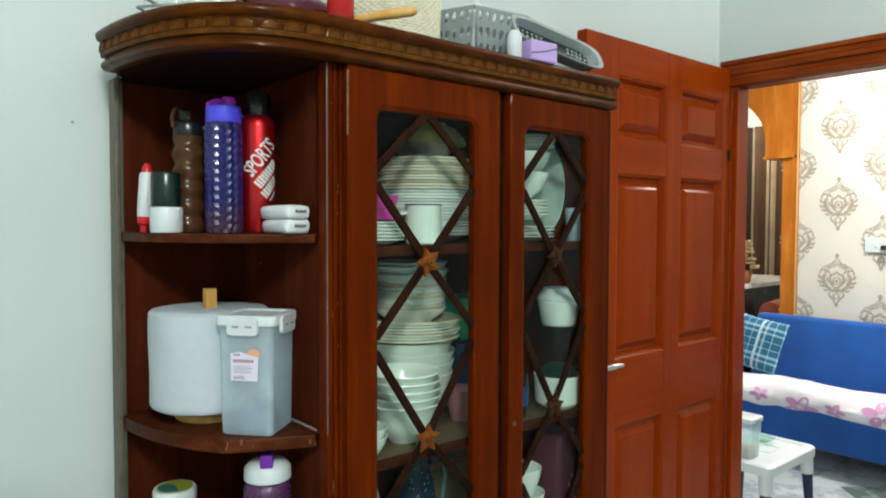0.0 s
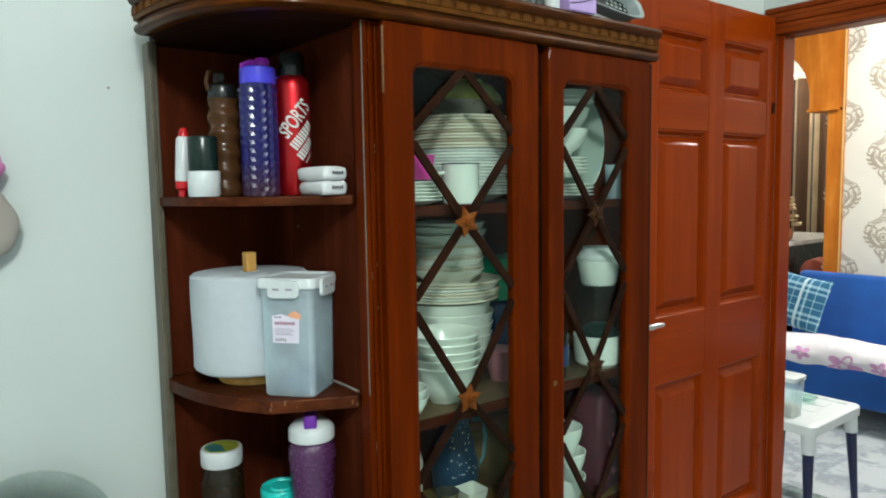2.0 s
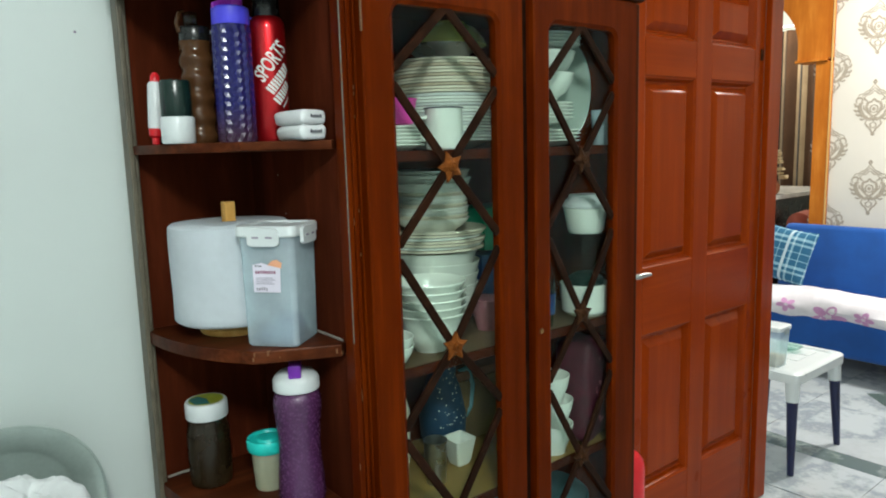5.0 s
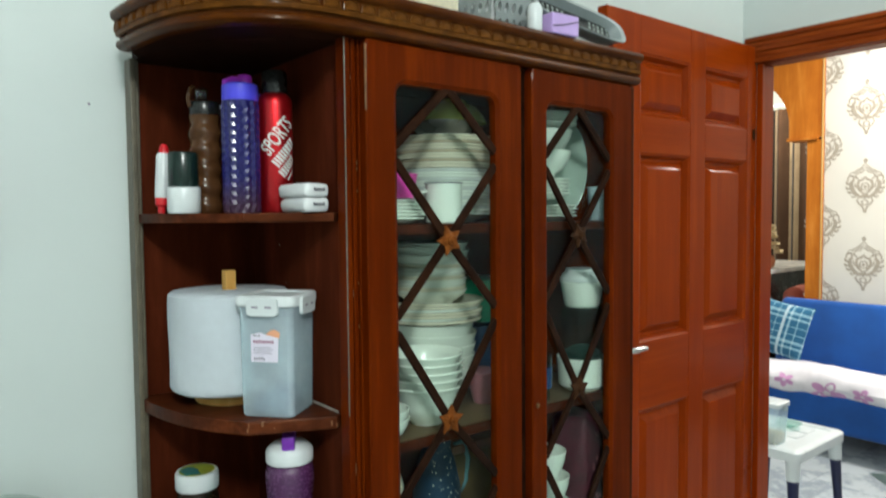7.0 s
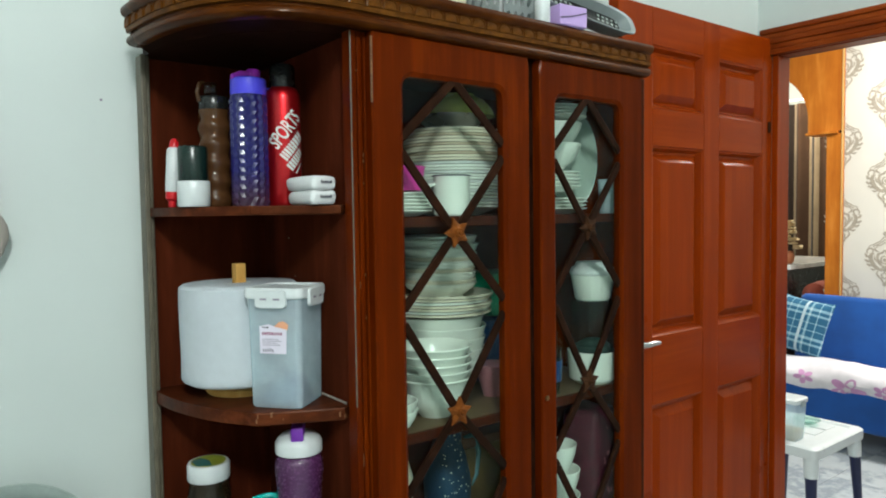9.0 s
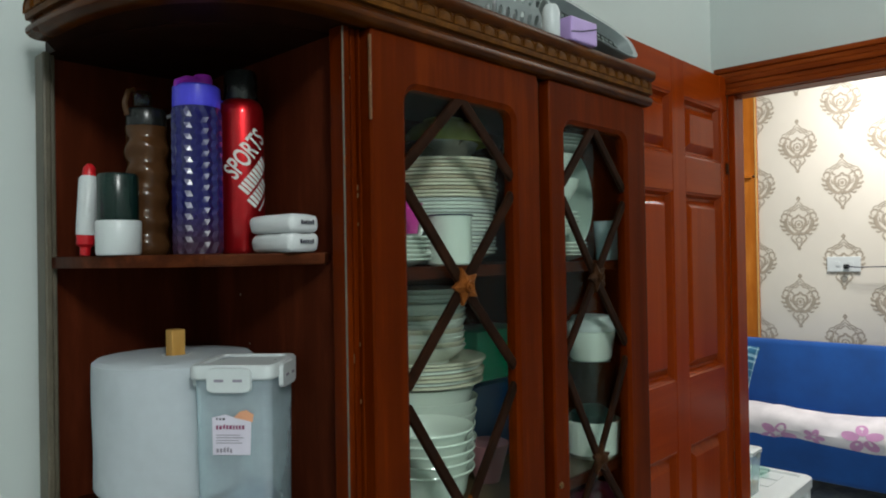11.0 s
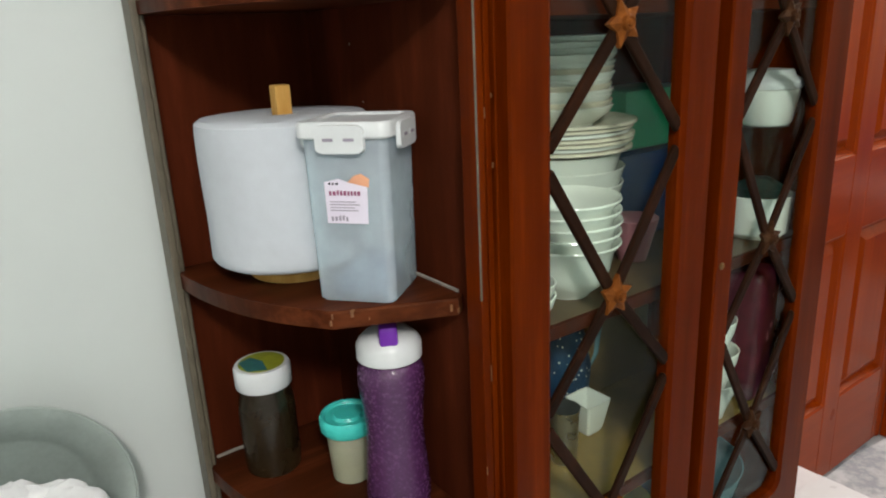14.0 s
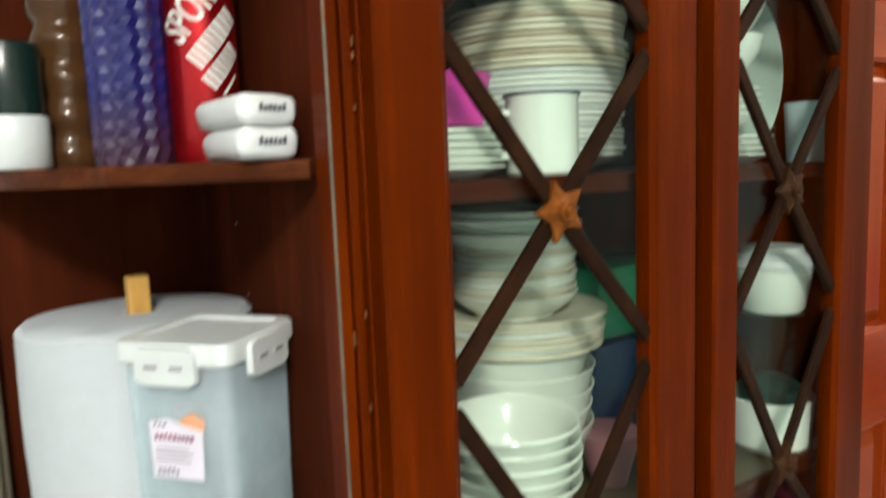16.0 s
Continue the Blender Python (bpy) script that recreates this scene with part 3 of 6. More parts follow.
# ---- the open panelled door ----
leaf = thing("panel_door", (2.66, 1.46, 0), "reddish-brown varnished six-panel wooden door standing wide open", "door")
LX0, LX1, LY0, LY1, LZ0, LZ1 = 1.785, 2.672, 1.440, 1.477, 0.012, 2.066
cols, rows_ = [(1.952, 2.234), (2.328, 2.616)], [(0.28, 0.82), (1.04, 1.64), (1.755, 1.95)]
for name, x0, x1 in (("stile", LX0, cols[0][0]), ("stile", cols[0][1], cols[1][0]), ("stile", cols[1][1], LX1)):
    part(name, box(x0, x1, LY0, LY1, LZ0, LZ1, 0.003), "door", leaf)
zs = [LZ0] + [v for r in rows_ for v in r] + [LZ1]
for i in range(0, 8, 2):
    for c in cols:
        part("rail", box(c[0], c[1], LY0 + 0.0006, LY1 - 0.0006, zs[i], zs[i + 1], 0.0015), "doorx", leaf)


def door_panel(x0, x1, z0, z1):
    """A fielded panel: a sunk moulding, a flat groove and a raised middle."""
    bm = bmesh.new()
    steps = [(0.0, 0.001), (0.003, 0.004), (0.007, 0.005), (0.016, 0.023), (0.024, 0.024), (0.046, 0.008), (0.050, 0.006)]
    loops = []
    for inset, deep in steps:
        y = LY0 + deep
        loops.append([bm.verts.new(p) for p in ((x0 + inset, y, z0 + inset), (x1 - inset, y, z0 + inset), (x1 - inset, y, z1 - inset), (x0 + inset, y, z1 - inset))])
    for a, b in zip(loops, loops[1:]):
        for i in range(4):
            bm.faces.new((a[i], a[(i + 1) % 4], b[(i + 1) % 4], b[i]))
    bm.faces.new(loops[-1])
    back = [bm.verts.new((v.co.x, LY1 - 0.008, v.co.z)) for v in loops[0]]
    for i in range(4):
        bm.faces.new((loops[0][i], loops[0][(i + 1) % 4], back[(i + 1) % 4], back[i]))
    bm.faces.new(back)
    return bm


for c in cols:
    for r in rows_:
        part("panel", door_panel(*c, *r), "door", leaf)
lever = part("handle", tube([(1.845, 1.44, 1.033), (1.845, 1.395, 1.033), (1.86, 1.392, 1.033), (1.895, 1.390, 1.035), (1.925, 1.394, 1.032)], [0.009, 0.009, 0.009, 0.008, 0.006], 12), "silver", leaf, "steel lever handle", True)
part("escutcheon", box(1.825, 1.865, 1.434, 1.4405, 0.93, 1.09, 0.002), "silver", lever)
part("bolt_plate", box(2.654, 2.668, 1.4345, 1.4405, 1.72, 1.76, 0.002), "rosette_dark", leaf)

# ---- the cabinet ----
cab = thing("china_cabinet", (1.04, 1.42, 0), "dark mahogany china cabinet with latticed glass doors and rounded open shelves", "cabinet")
CX0, CX1, CY0, CY1, CTOP = 0.757, 1.572, 1.205, 1.578, 1.768
part("side_panel", box(0.757, 0.777, 1.212, CY1, 0, CTOP, 0.001), "inside", cab)
part("side_panel", box(1.552, CX1, 1.232, CY1, 0, CTOP, 0.001), "dark", cab)
part("back_panel", box(0.777, 1.552, 1.563, CY1, 0.06, CTOP), "inside", cab)
part("top_panel", box(0.777, 1.552, 1.21, 1.563, 1.748, CTOP), "inside", cab)
part("bottom_panel", box(0.777, 1.552, 1.21, 1.563, 0.34, 0.365), "inside", cab)
part("plinth", box(0.77, 1.56, 1.20, 1.56, 0, 0.34, 0.002), "dark", cab)
for z, y in ((1.412, 1.225), (0.985, 1.225), (0.655, 1.225)):
    part("inner_shelf", box(0.7775, 1.5515, y, 1.562, z, z + 0.02, 0.001), "inside", cab)
# Added thin sheets: their paler colour stands for light on the wooden shelves.
for z, mat in ((1.0051, "liner_dark"), (0.6751, "liner")):
    part("shelf_liner", box(0.779, 1.5505, 1.232, 1.560, z, z + 0.0007), mat, cab, "olive-brown sheet, light on the shelf floor put into its colour")
# front posts
for x0, x1, y in ((0.737, 0.749, 1.199), (0.749, 0.753, 1.207), (0.753, 0.7615, 1.202), (0.7615, 0.765, 1.207), (0.765, 0.7685, 1.199)):
    part("front_post_reed", box(x0, x1, y, 1.228, 0, CTOP - 0.004, 0.0015), "dark", cab)
part("post_bead", tube([(0.7385, 1.2005, 1.09), (0.7385, 1.2005, 1.4), (0.7385, 1.2005, CTOP - 0.006)], 0.0017, 8), "edge", cab, "", True)
# Shade on this end post is painted in with the darker wood copy.
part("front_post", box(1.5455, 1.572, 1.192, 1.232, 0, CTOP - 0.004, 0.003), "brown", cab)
# Near-black wood puts the shade of the gap between the doors into this post.
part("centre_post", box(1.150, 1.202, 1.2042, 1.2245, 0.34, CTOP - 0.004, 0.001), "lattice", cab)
part("top_rail", box(0.769, 1.5455, 1.204, 1.226, 1.7655, CTOP - 0.0005, 0.001), "darkx", cab)


def door_frame_mesh(x0, x1, z0, z1, a0, a1, b0, b1, y0, y1, r=0.022, n=5):
    """A frame of one piece with a round-cornered opening and an eased inner edge."""
    bm = bmesh.new()

    def ring(y, e):
        pts = []
        for cx, cz, s in ((a0 + r, b0 + r, 180), (a1 - r, b0 + r, 270), (a1 - r, b1 - r, 0), (a0 + r, b1 - r, 90)):
            for k in range(n + 1):
                t = radians(s + 90 * k / n)
                pts.append(bm.verts.new((cx + (r + e) * math.cos(t), y, cz + (r + e) * math.sin(t))))
        return pts

    def outer(y, e):
        c = ((x0 + e, z0 + e), (x1 - e, z0 + e), (x1 - e, z1 - e), (x0 + e, z1 - e))
        pts = []
        for i, (cx, cz) in enumerate(c):
            for k in range(n + 1):
                f = k / n - 0.5
                px, pz = cx, cz
                prev, nxt = c[i - 1], c[(i + 1) % 4]
                if f < 0:
                    px, pz = cx + (prev[0] - cx) * -f * 0.1, cz + (prev[1] - cz) * -f * 0.1
                elif f > 0:
                    px, pz = cx + (nxt[0] - cx) * f * 0.1, cz + (nxt[1] - cz) * f * 0.1
                pts.append(bm.verts.new((px, y, pz)))
        return pts

    loops = [outer(y1, 0), outer(y0 + 0.003, 0), outer(y0, 0.003), ring(y0, 0.008), ring(y0 + 0.004, 0.004), ring(y0 + 0.006, 0.0), ring(y1, 0.0)]
    for p, q in zip(loops, loops[1:] + loops[:1]):
        for i in range(len(p)):
            j = (i + 1) % len(p)
            bm.faces.new((p[i], p[j], q[j], q[i]))
    return bm


def star(x, y, z, r, turn=0.0):
    """A carved five-pointed flower with a boss."""
    bm = bmesh.new()
    tip = bm.verts.new((x, y - 0.009, z))
    rim = []
    for k in range(10):
        a = radians(90 + 36 * k + turn)
        d = r if k % 2 == 0 else r * 0.54
        rim.append((bm.verts.new((x + d * math.cos(a), y - (0.003 if k % 2 == 0 else 0.0015), z + d * math.sin(a))), bm.verts.new((x + d * math.cos(a), y + 0.004, z + d * math.sin(a)))))
    for k in range(10):
        a, b = rim[k], rim[(k + 1) % 10]
        bm.faces.new((tip, a[0], b[0]))
        bm.faces.new((a[0], a[1], b[1], b[0]))
    bm.faces.new([v[1] for v in rim])
    boss = lathe([(0, 0.0045), (0.0035, 0.004), (0.0050, 0.0010), (0.0075, 0.0030), (0.0098, 0.0018), (0.0105, -0.004)], 0, 0, 0, 14)
    return merge(bm, boss, pose(x, y - 0.009, z, 90, 0, 0))


def glazed_door(x0, x1, a0, a1, ca, tone):
    z0, z1, b0, b1, yf = 0.36, 1.764, 0.50, 1.692, 1.180
    d = part("cabinet_door", door_frame_mesh(x0, x1, z0, z1, a0, a1, b0, b1, yf, 1.2035), "dark", cab, "dark mahogany glazed door", True)
    part("pane", box(a0 - 0.006, a1 + 0.006, 1.1945, 1.1975, b0 - 0.006, b1 + 0.006), "glass", d, "clear glass pane").visible_shadow = False
    yb = 1.190
    runs = [((ca, b1 + 0.004), (a0 - 0.002, 1.578)), ((ca, b1 + 0.004), (a1 + 0.002, 1.578))]
    for z, up, down in ((1.400, 0.152, 0.142), (1.043, 0.188, 0.142), (0.690, 0.188, 0.15)):
        for side in (a0 - 0.002, a1 + 0.002):
            runs += [((ca, z), (side, z + up)), ((ca, z), (side, z - down))]
    for p, q in runs:
        v = Vector((q[0] - p[0], q[1] - p[1]))
        bar = box(0, v.length, -0.0045, 0.0035, -0.0090, 0.0090, 0.0030)
        bmesh.ops.transform(bar, matrix=pose(p[0], yb, p[1], 0, -math.degrees(math.atan2(v.y, v.x)), 0), verts=bar.verts)
        part("lattice_bar", bar, "lattice", d)
    for i, z in enumerate((1.400, 1.043, 0.690)):
        part("rosette", star(ca, yb - 0.006, z, 0.031, (20, -4, 12)[i]), tone, d, "carved wooden star")
    return d


d1 = glazed_door(0.7695, 1.160, 0.838, 1.088, 0.962, "rosette")
d2 = glazed_door(1.192, 1.545, 1.243, 1.466, 1.352, "rosette_dark")
for z in (1.695, 0.55):
    knuckles = bmesh.new()
    for k in range(7):
        h = z - 0.058 + 0.0166 * k
        tube([(0.7685, 1.1795, h), (0.7685, 1.1795, h + 0.008), (0.7685, 1.1795, h + 0.0158)], 0.0024, 8, knuckles)
    part("hinge", knuckles, "hinge_brass", d1, "worn brass butt hinge", True)
part("lock", merge(bmesh.new(), lathe([(0.0, 0.002), (0.0025, 0.002), (0.003, 0.001), (0.005, 0.002), (0.006, 0.0), (0.006, -0.003)], 0, 0, 0, 16), pose(1.207, 1.179, 1.029, 90, 0, 0)), "brass", d2, "small round dark brass keyhole plate", True)

# rounded open shelves at the end
EC = (0.764, 1.652)                            # corner about which the shelves turn


def quarter(a, b, n=28, power=2.0, start=0.0):
    """A quarter oval from the wall round to the front, in plan."""
    pts = []
    for i in range(n + 1):
        t = math.pi / 2 * (start + (1 - start) * i / n)
        pts.append((EC[0] - a * abs(math.cos(t)) ** (2 / power), EC[1] - b * abs(math.sin(t)) ** (2 / power)))
    return pts


part("shelf_back", box(0.506, 0.80, 1.638, 1.651, 0, CTOP, 0.001), "inside", cab)
part("side_panel", box(0.758, 0.776, CY1 + 0.0005, 1.637, 0, CTOP), "inside", cab)
part("end_stile", box(0.494, 0.5055, 1.612, 1.652, 0, CTOP, 0.003), "edge", cab, "worn greyish edge of the end stile")
part("end_stile_bead", box(0.5055, 0.5125, 1.618, 1.637, 0, CTOP, 0.002), "edge", cab)
shelf_plan = [p for p in quarter(0.262, 0.402, 26, 2.15) if p[0] < 0.590] + [(0.598, 1.3195), (0.742, 1.2515), (0.7565, 1.262), (0.7565, 1.637), (0.513, 1.637)]
for z in (1.432, 1.054, 0.722, 0.36):
    shelf = part("round_shelf", prism(shelf_plan, z + (0.0075 if z > 1.4 else 0.0), z + 0.0245, 0.003), "shelf", cab, "quarter-round shelf with a corner and worn front edge")
    rng = random.Random(int(z * 100))
    spots = () if z > 1.2 else ((0.598, 1.3195), (0.600, 1.3186), (0.622, 1.3082), (0.641, 1.2992), (0.735, 1.2548), (0.742, 1.2515))
    for x, y in spots:
        s = rng.uniform(0.0018, 0.0042)
        h = z + rng.uniform(0.004, 0.020)
        n = 6
        chip = prism([(x + s * rng.uniform(0.5, 1.1) * math.cos(2 * math.pi * i / n), y + 0.0006 + 0.3 * s * rng.uniform(0.5, 1.1) * math.sin(2 * math.pi * i / n)) for i in range(n)], h - s * rng.uniform(0.5, 1.2), h + s * rng.uniform(0.5, 1.6))
        part("worn_chip", chip, "chip", shelf)
# The darkness under the cornice is painted by this board's near-black wood.
part("soffit", prism(quarter(0.262, 0.402, 26, 2.15) + [(0.7565, 1.637), (0.513, 1.637)], 1.7648, CTOP), "lattice", cab, "soffit board, shade put into its dark colour")
part("putty_line", tube([(0.7555, 1.27, 1.0795), (0.7555, 1.33, 1.08), (0.7555, 1.40, 1.0795)], 0.0025, 6), "caulk", cab)
part("putty_line", tube([(0.52, 1.6365, 0.7475), (0.55, 1.6365, 0.749), (0.58, 1.6365, 0.7475)], 0.003, 6), "caulk", cab)

rng = random.Random(77)
for k in range(14):
    x, y = ((0.7495, 1.2000), (0.7620, 1.2020), (0.7380, 1.1990))[k % 3]
    h, z = rng.uniform(0.003, 0.020), rng.uniform(0.62, 1.74)
    part("worn_chip", box(x - 0.0006, x + 0.0007, y - 0.0009, y + 0.0012, z, z + h, 0.0003, None, 1), "chip", cab)
for k in range(9):
    y, z, r = rng.uniform(1.27, 1.55), rng.uniform(0.80, 1.40), rng.uniform(0.0007, 0.0015)
    part("paint_fleck", box(0.7560, 0.7573, y - r, y + r, z - r, z + 1.6 * r, 0.0003, None, 1), "caulk", cab)

# cornice: carried round the oval end and along the front
path = [p for p in quarter(0.281, 0.456, 90, 3.0) if p[1] < 1.558]
front_y = path[-1][1]
straight = [(x, front_y) for x in np.linspace(0.80, 1.560, 24)]
line = path + straight
norms = []
for i, p in enumerate(line):
    a, b = Vector(line[max(0, i - 1)]), Vector(line[min(len(line) - 1, i + 1)])
    d = (b - a).normalized()
    norms.append((d.y, -d.x))
prof = [(0.003, 1.7645), (0.016, 1.7640), (0.025, 1.766), (0.0305, 1.7715), (0.0305, 1.778), (0.027, 1.783), (0.0230, 1.7845), (0.0235, 1.788), (0.0275, 1.7895), (0.0285, 1.799),
        (0.0290, 1.800), (0.0295, 1.816), (0.0335, 1.8185), (0.0375, 1.8215), (0.0395, 1.828), (0.0390, 1.834), (0.036, 1.838), (-0.02, 1.838)]
cornice = part("cornice", sweep(line, norms, prof), "cornice", cab, "moulded cornice with a carved tongue band", True)
# Same near-black wood, so that the underside carries painted shade.
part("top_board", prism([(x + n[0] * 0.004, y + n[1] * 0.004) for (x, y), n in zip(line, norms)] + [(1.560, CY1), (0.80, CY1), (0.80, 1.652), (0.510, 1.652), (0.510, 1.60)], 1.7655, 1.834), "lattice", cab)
part("cornice_return", box(1.5605, 1.574, front_y + 0.0, CY1, 1.766, 1.834, 0.004), "cornice", cab)
part("fascia", sweep(line, norms, [(0.0270, 1.7885), (0.0302, 1.7895), (0.0312, 1.7945), (0.0308, 1.7985), (0.0270, 1.7995)]), "gilt", cornice, "lighter brown carved fascia", True)


def tongue():
    """A carved arched tongue with a raised rim."""
    bm = bmesh.new()
    arch = [(0.0160 * math.cos(radians(a)), -0.0015 + 0.0105 * math.sin(radians(a))) for a in range(0, 181, 15)]
    outline = [(0.0165, -0.0100)] + arch + [(-0.0165, -0.0100)]
    rings = []
    for k, y in ((1.0, 0.004), (0.98, -0.0020), (0.86, -0.0030), (0.74, -0.0010)):
        rings.append([bm.verts.new((x * k, y, (z + 0.002) * k - 0.002)) for x, z in outline])
    mid = bm.verts.new((0, -0.0026, -0.002))
    n = len(outline)
    for p, q in zip(rings, rings[1:]):
        for i in range(n):
            bm.faces.new((p[i], p[(i + 1) % n], q[(i + 1) % n], q[i]))
    for i in range(n):
        bm.faces.new((rings[-1][i], rings[-1][(i + 1) % n], mid))
    return bm


egg_bm = tongue()
length, k, first = 0.0, 0, None
for i in range(1, len(line)):
    seg = (Vector(line[i]) - Vector(line[i - 1])).length
    while k * 0.0345 + 0.012 <= length + seg:
        f = (k * 0.0345 + 0.012 - length) / seg
        p = Vector(line[i - 1]).lerp(Vector(line[i]), f)
        n = Vector(norms[i - 1]).lerp(Vector(norms[i]), f).normalized()
        m = Matrix.Translation(Vector((p.x + n.x * 0.0300, p.y + n.y * 0.0300, 1.8085)) - ORIGIN[cab.name]) @ pose(0, 0, 0, 0, 0, math.degrees(math.atan2(n.y, n.x)) + 90)
        if first is None:
            first = part("carved_tongue", egg_bm, "gilt", cornice, "", True, True)
            first.matrix_basis = m
        else:
            share(first, "carved_tongue", cornice, m)
        k += 1
    length += seg


# ---- things on the open shelves ----
S1, S2, S3, S4 = 1.4575, 1.0795, 0.7475, 0.3855
Z0 = (0, 0, 0)


def turned(name, profile, mat, parent, label="", seg=40, wobble=None):
    return part(name, lathe(profile, 0, 0, 0, seg, wobble), mat, parent, label, True, True)


# white tube with red ends
t = thing("marker_tube", (0.531, 1.548, S1), "white plastic tube with red cap and red foot, leaning slightly", "tube")
t.matrix_world = pose(0.528, 1.548, S1 + 0.0004, 0, 3.5, 0)
turned("foot", [(0, 0), (0.007, 0), (0.0075, 0.012), (0.0125, 0.016), (0.0130, 0.030), (0, 0.030)], "redp", t)
turned("body", [(0, 0.030), (0.0138, 0.030), (0.0142, 0.05), (0.0138, 0.113), (0.0105, 0.118), (0, 0.118)], "white", t)
turned("cap", [(0, 0.118), (0.0095, 0.118), (0.0085, 0.130), (0.004, 0.136), (0, 0.136)], "redp", t)

# low cream jar with a dark green lid
t = thing("cosmetic_jar", (0.545, 1.467, S1), "squat white jar with tall dark green lid", "jar")
turned("jar", [(0, 0), (0.028, 0), (0.030, 0.003), (0.0305, 0.046), (0.029, 0.0485), (0, 0.0485)], "white", t)
turned("lid", [(0, 0.0488), (0.0268, 0.0488), (0.0275, 0.051), (0.0275, 0.110), (0.0255, 0.114), (0, 0.1145)], "green", t)


def ripple(amp, period, phase=0.0):
    return lambda a, h: amp * math.sin(2 * math.pi * h / period + phase + 0.7 * math.sin(3 * a))


# amber water bottle
t = thing("water_bottle", (0.598, 1.494, S1), "amber-brown ribbed plastic water bottle with dark flip lid", "bottle")
body = [(0, 0), (0.028, 0), (0.031, 0.004)] + [(0.0312, 0.008 + 0.0043 * i) for i in range(40)] + [(0.029, 0.186), (0.0285, 0.19), (0, 0.19)]
turned("bottle", body, "amber", t, "", 36, lambda a, h: 0.0024 * math.sin(2 * math.pi * h / 0.036 + 1.1 * math.sin(a + 0.4) + 0.5 * math.sin(3 * a)) - 0.0012 if h > 0.006 else 0)
turned("lid", [(0, 0.190), (0.0285, 0.190), (0.029, 0.192), (0.029, 0.212), (0.027, 0.216), (0, 0.216)], "black", t)
part("hinge_loop", tube([(-0.030, -0.004, 0.205), (-0.034, -0.006, 0.222), (-0.028, -0.006, 0.240), (-0.020, -0.004, 0.243)], 0.004, 8), "amber", t, "", True, True)
part("spout", box(-0.018, 0.006, -0.012, 0.012, 0.2165, 0.244, 0.006), "tumbler", t, "", True, True)
part("strap", tube([(0.028, 0, 0.208), (0.040, -0.004, 0.214), (0.046, -0.006, 0.204), (0.044, -0.005, 0.190)], 0.003, 8), "white", t, "", True, True)


# violet bottle with a diamond relief
def diamond_bottle(h0, h1, r):
    bm = bmesh.new()
    n, rows = 28, 26
    g = []
    for j in range(rows + 1):
        z = h0 + (h1 - h0) * j / rows
        g.append([])
        for i in range(n):
            a = 2 * math.pi * (i + (0.5 if j % 2 else 0)) / n
            k = r + (0.0020 if (i + j) % 2 else -0.0012) * (1 if 0 < j < rows else 0)
            g[-1].append(bm.verts.new((k * math.cos(a), k * math.sin(a), z)))
    for j in range(rows):
        for i in range(n):
            k = (i + 1) % n
            if j % 2 == 0:
                bm.faces.new((g[j][i], g[j][k], g[j + 1][i])), bm.faces.new((g[j][k], g[j + 1][k], g[j + 1][i]))
            else:
                bm.faces.new((g[j][i], g[j + 1][k], g[j + 1][i])), bm.faces.new((g[j][i], g[j][k], g[j + 1][k]))
    bm.faces.new(g[0]), bm.faces.new(g[-1])
    return bm


t = thing("water_bottle", (0.638, 1.415, S1), "violet-blue faceted water bottle with bright blue cap and magenta spout", "bottle")
part("bottle", diamond_bottle(0.0, 0.220, 0.0345), "blue_fade", t, "", False, True)
turned("cap", [(0, 0.220), (0.0340, 0.2205), (0.0348, 0.223), (0.0342, 0.251), (0.031, 0.254), (0, 0.254)], "cap", t)
part("spout_lid", tube([(-0.036, -0.006, 0.254), (-0.02, -0.004, 0.2585), (0.0, 0.0, 0.2575), (0.012, 0.0, 0.258)], [0.006, 0.011, 0.013, 0.013], 14, None, False, 0.5), "magenta", t, "", True, True)
part("spout", lathe([(0, 0), (0.014, 0), (0.0145, 0.010), (0.012, 0.016), (0, 0.0165)], 0.010, 0, 0.257, 20), "magenta", t, "", True, True)
part("loop", tube([(0.034, -0.004, 0.238), (0.043, -0.006, 0.236), (0.045, -0.006, 0.229), (0.036, -0.004, 0.226)], 0.0022, 8), "cap", t, "", True, True)

t.scale = (0.98, 0.98, 0.958)

# red steel bottle
RB = (0.704, 1.405, S1)
t = thing("steel_bottle", RB, "glossy red steel sports bottle with black cap and white printing", "bottle")
turned("bottle", [(0, 0), (0.031, 0), (0.0325, 0.003), (0.0325, 0.008), (0.0335, 0.011), (0.0335, 0.208), (0.0325, 0.218), (0.0285, 0.2265), (0.0250, 0.230), (0, 0.230)], "red", t, "", 48)
turned("cap", [(0, 0.2302), (0.0245, 0.2302), (0.0250, 0.232), (0.0242, 0.270), (0.0215, 0.2745), (0, 0.275)], "black", t)


def wrap(bm, r, turn, lift):
    """Bends a flat print in x and y round the bottle."""
    for v in bm.verts:
        a = v.co.x / r + turn
        v.co = (r * math.cos(a), r * math.sin(a), lift + v.co.y)
    return bm


def slanted(bm, tilt, dx, dy):
    bmesh.ops.transform(bm, matrix=pose(dx, dy, 0, 0, 0, tilt), verts=bm.verts)
    return bm


FACE = radians(-98)


def tall_letters(text, size, k):
    bm = letters(text, size, size * 0.018)
    bmesh.ops.triangulate(bm, faces=bm.faces[:])
    bmesh.ops.subdivide_edges(bm, edges=bm.edges[:], cuts=2, use_grid_fill=True)
    for v in bm.verts:
        v.co.y *= k
    return bm


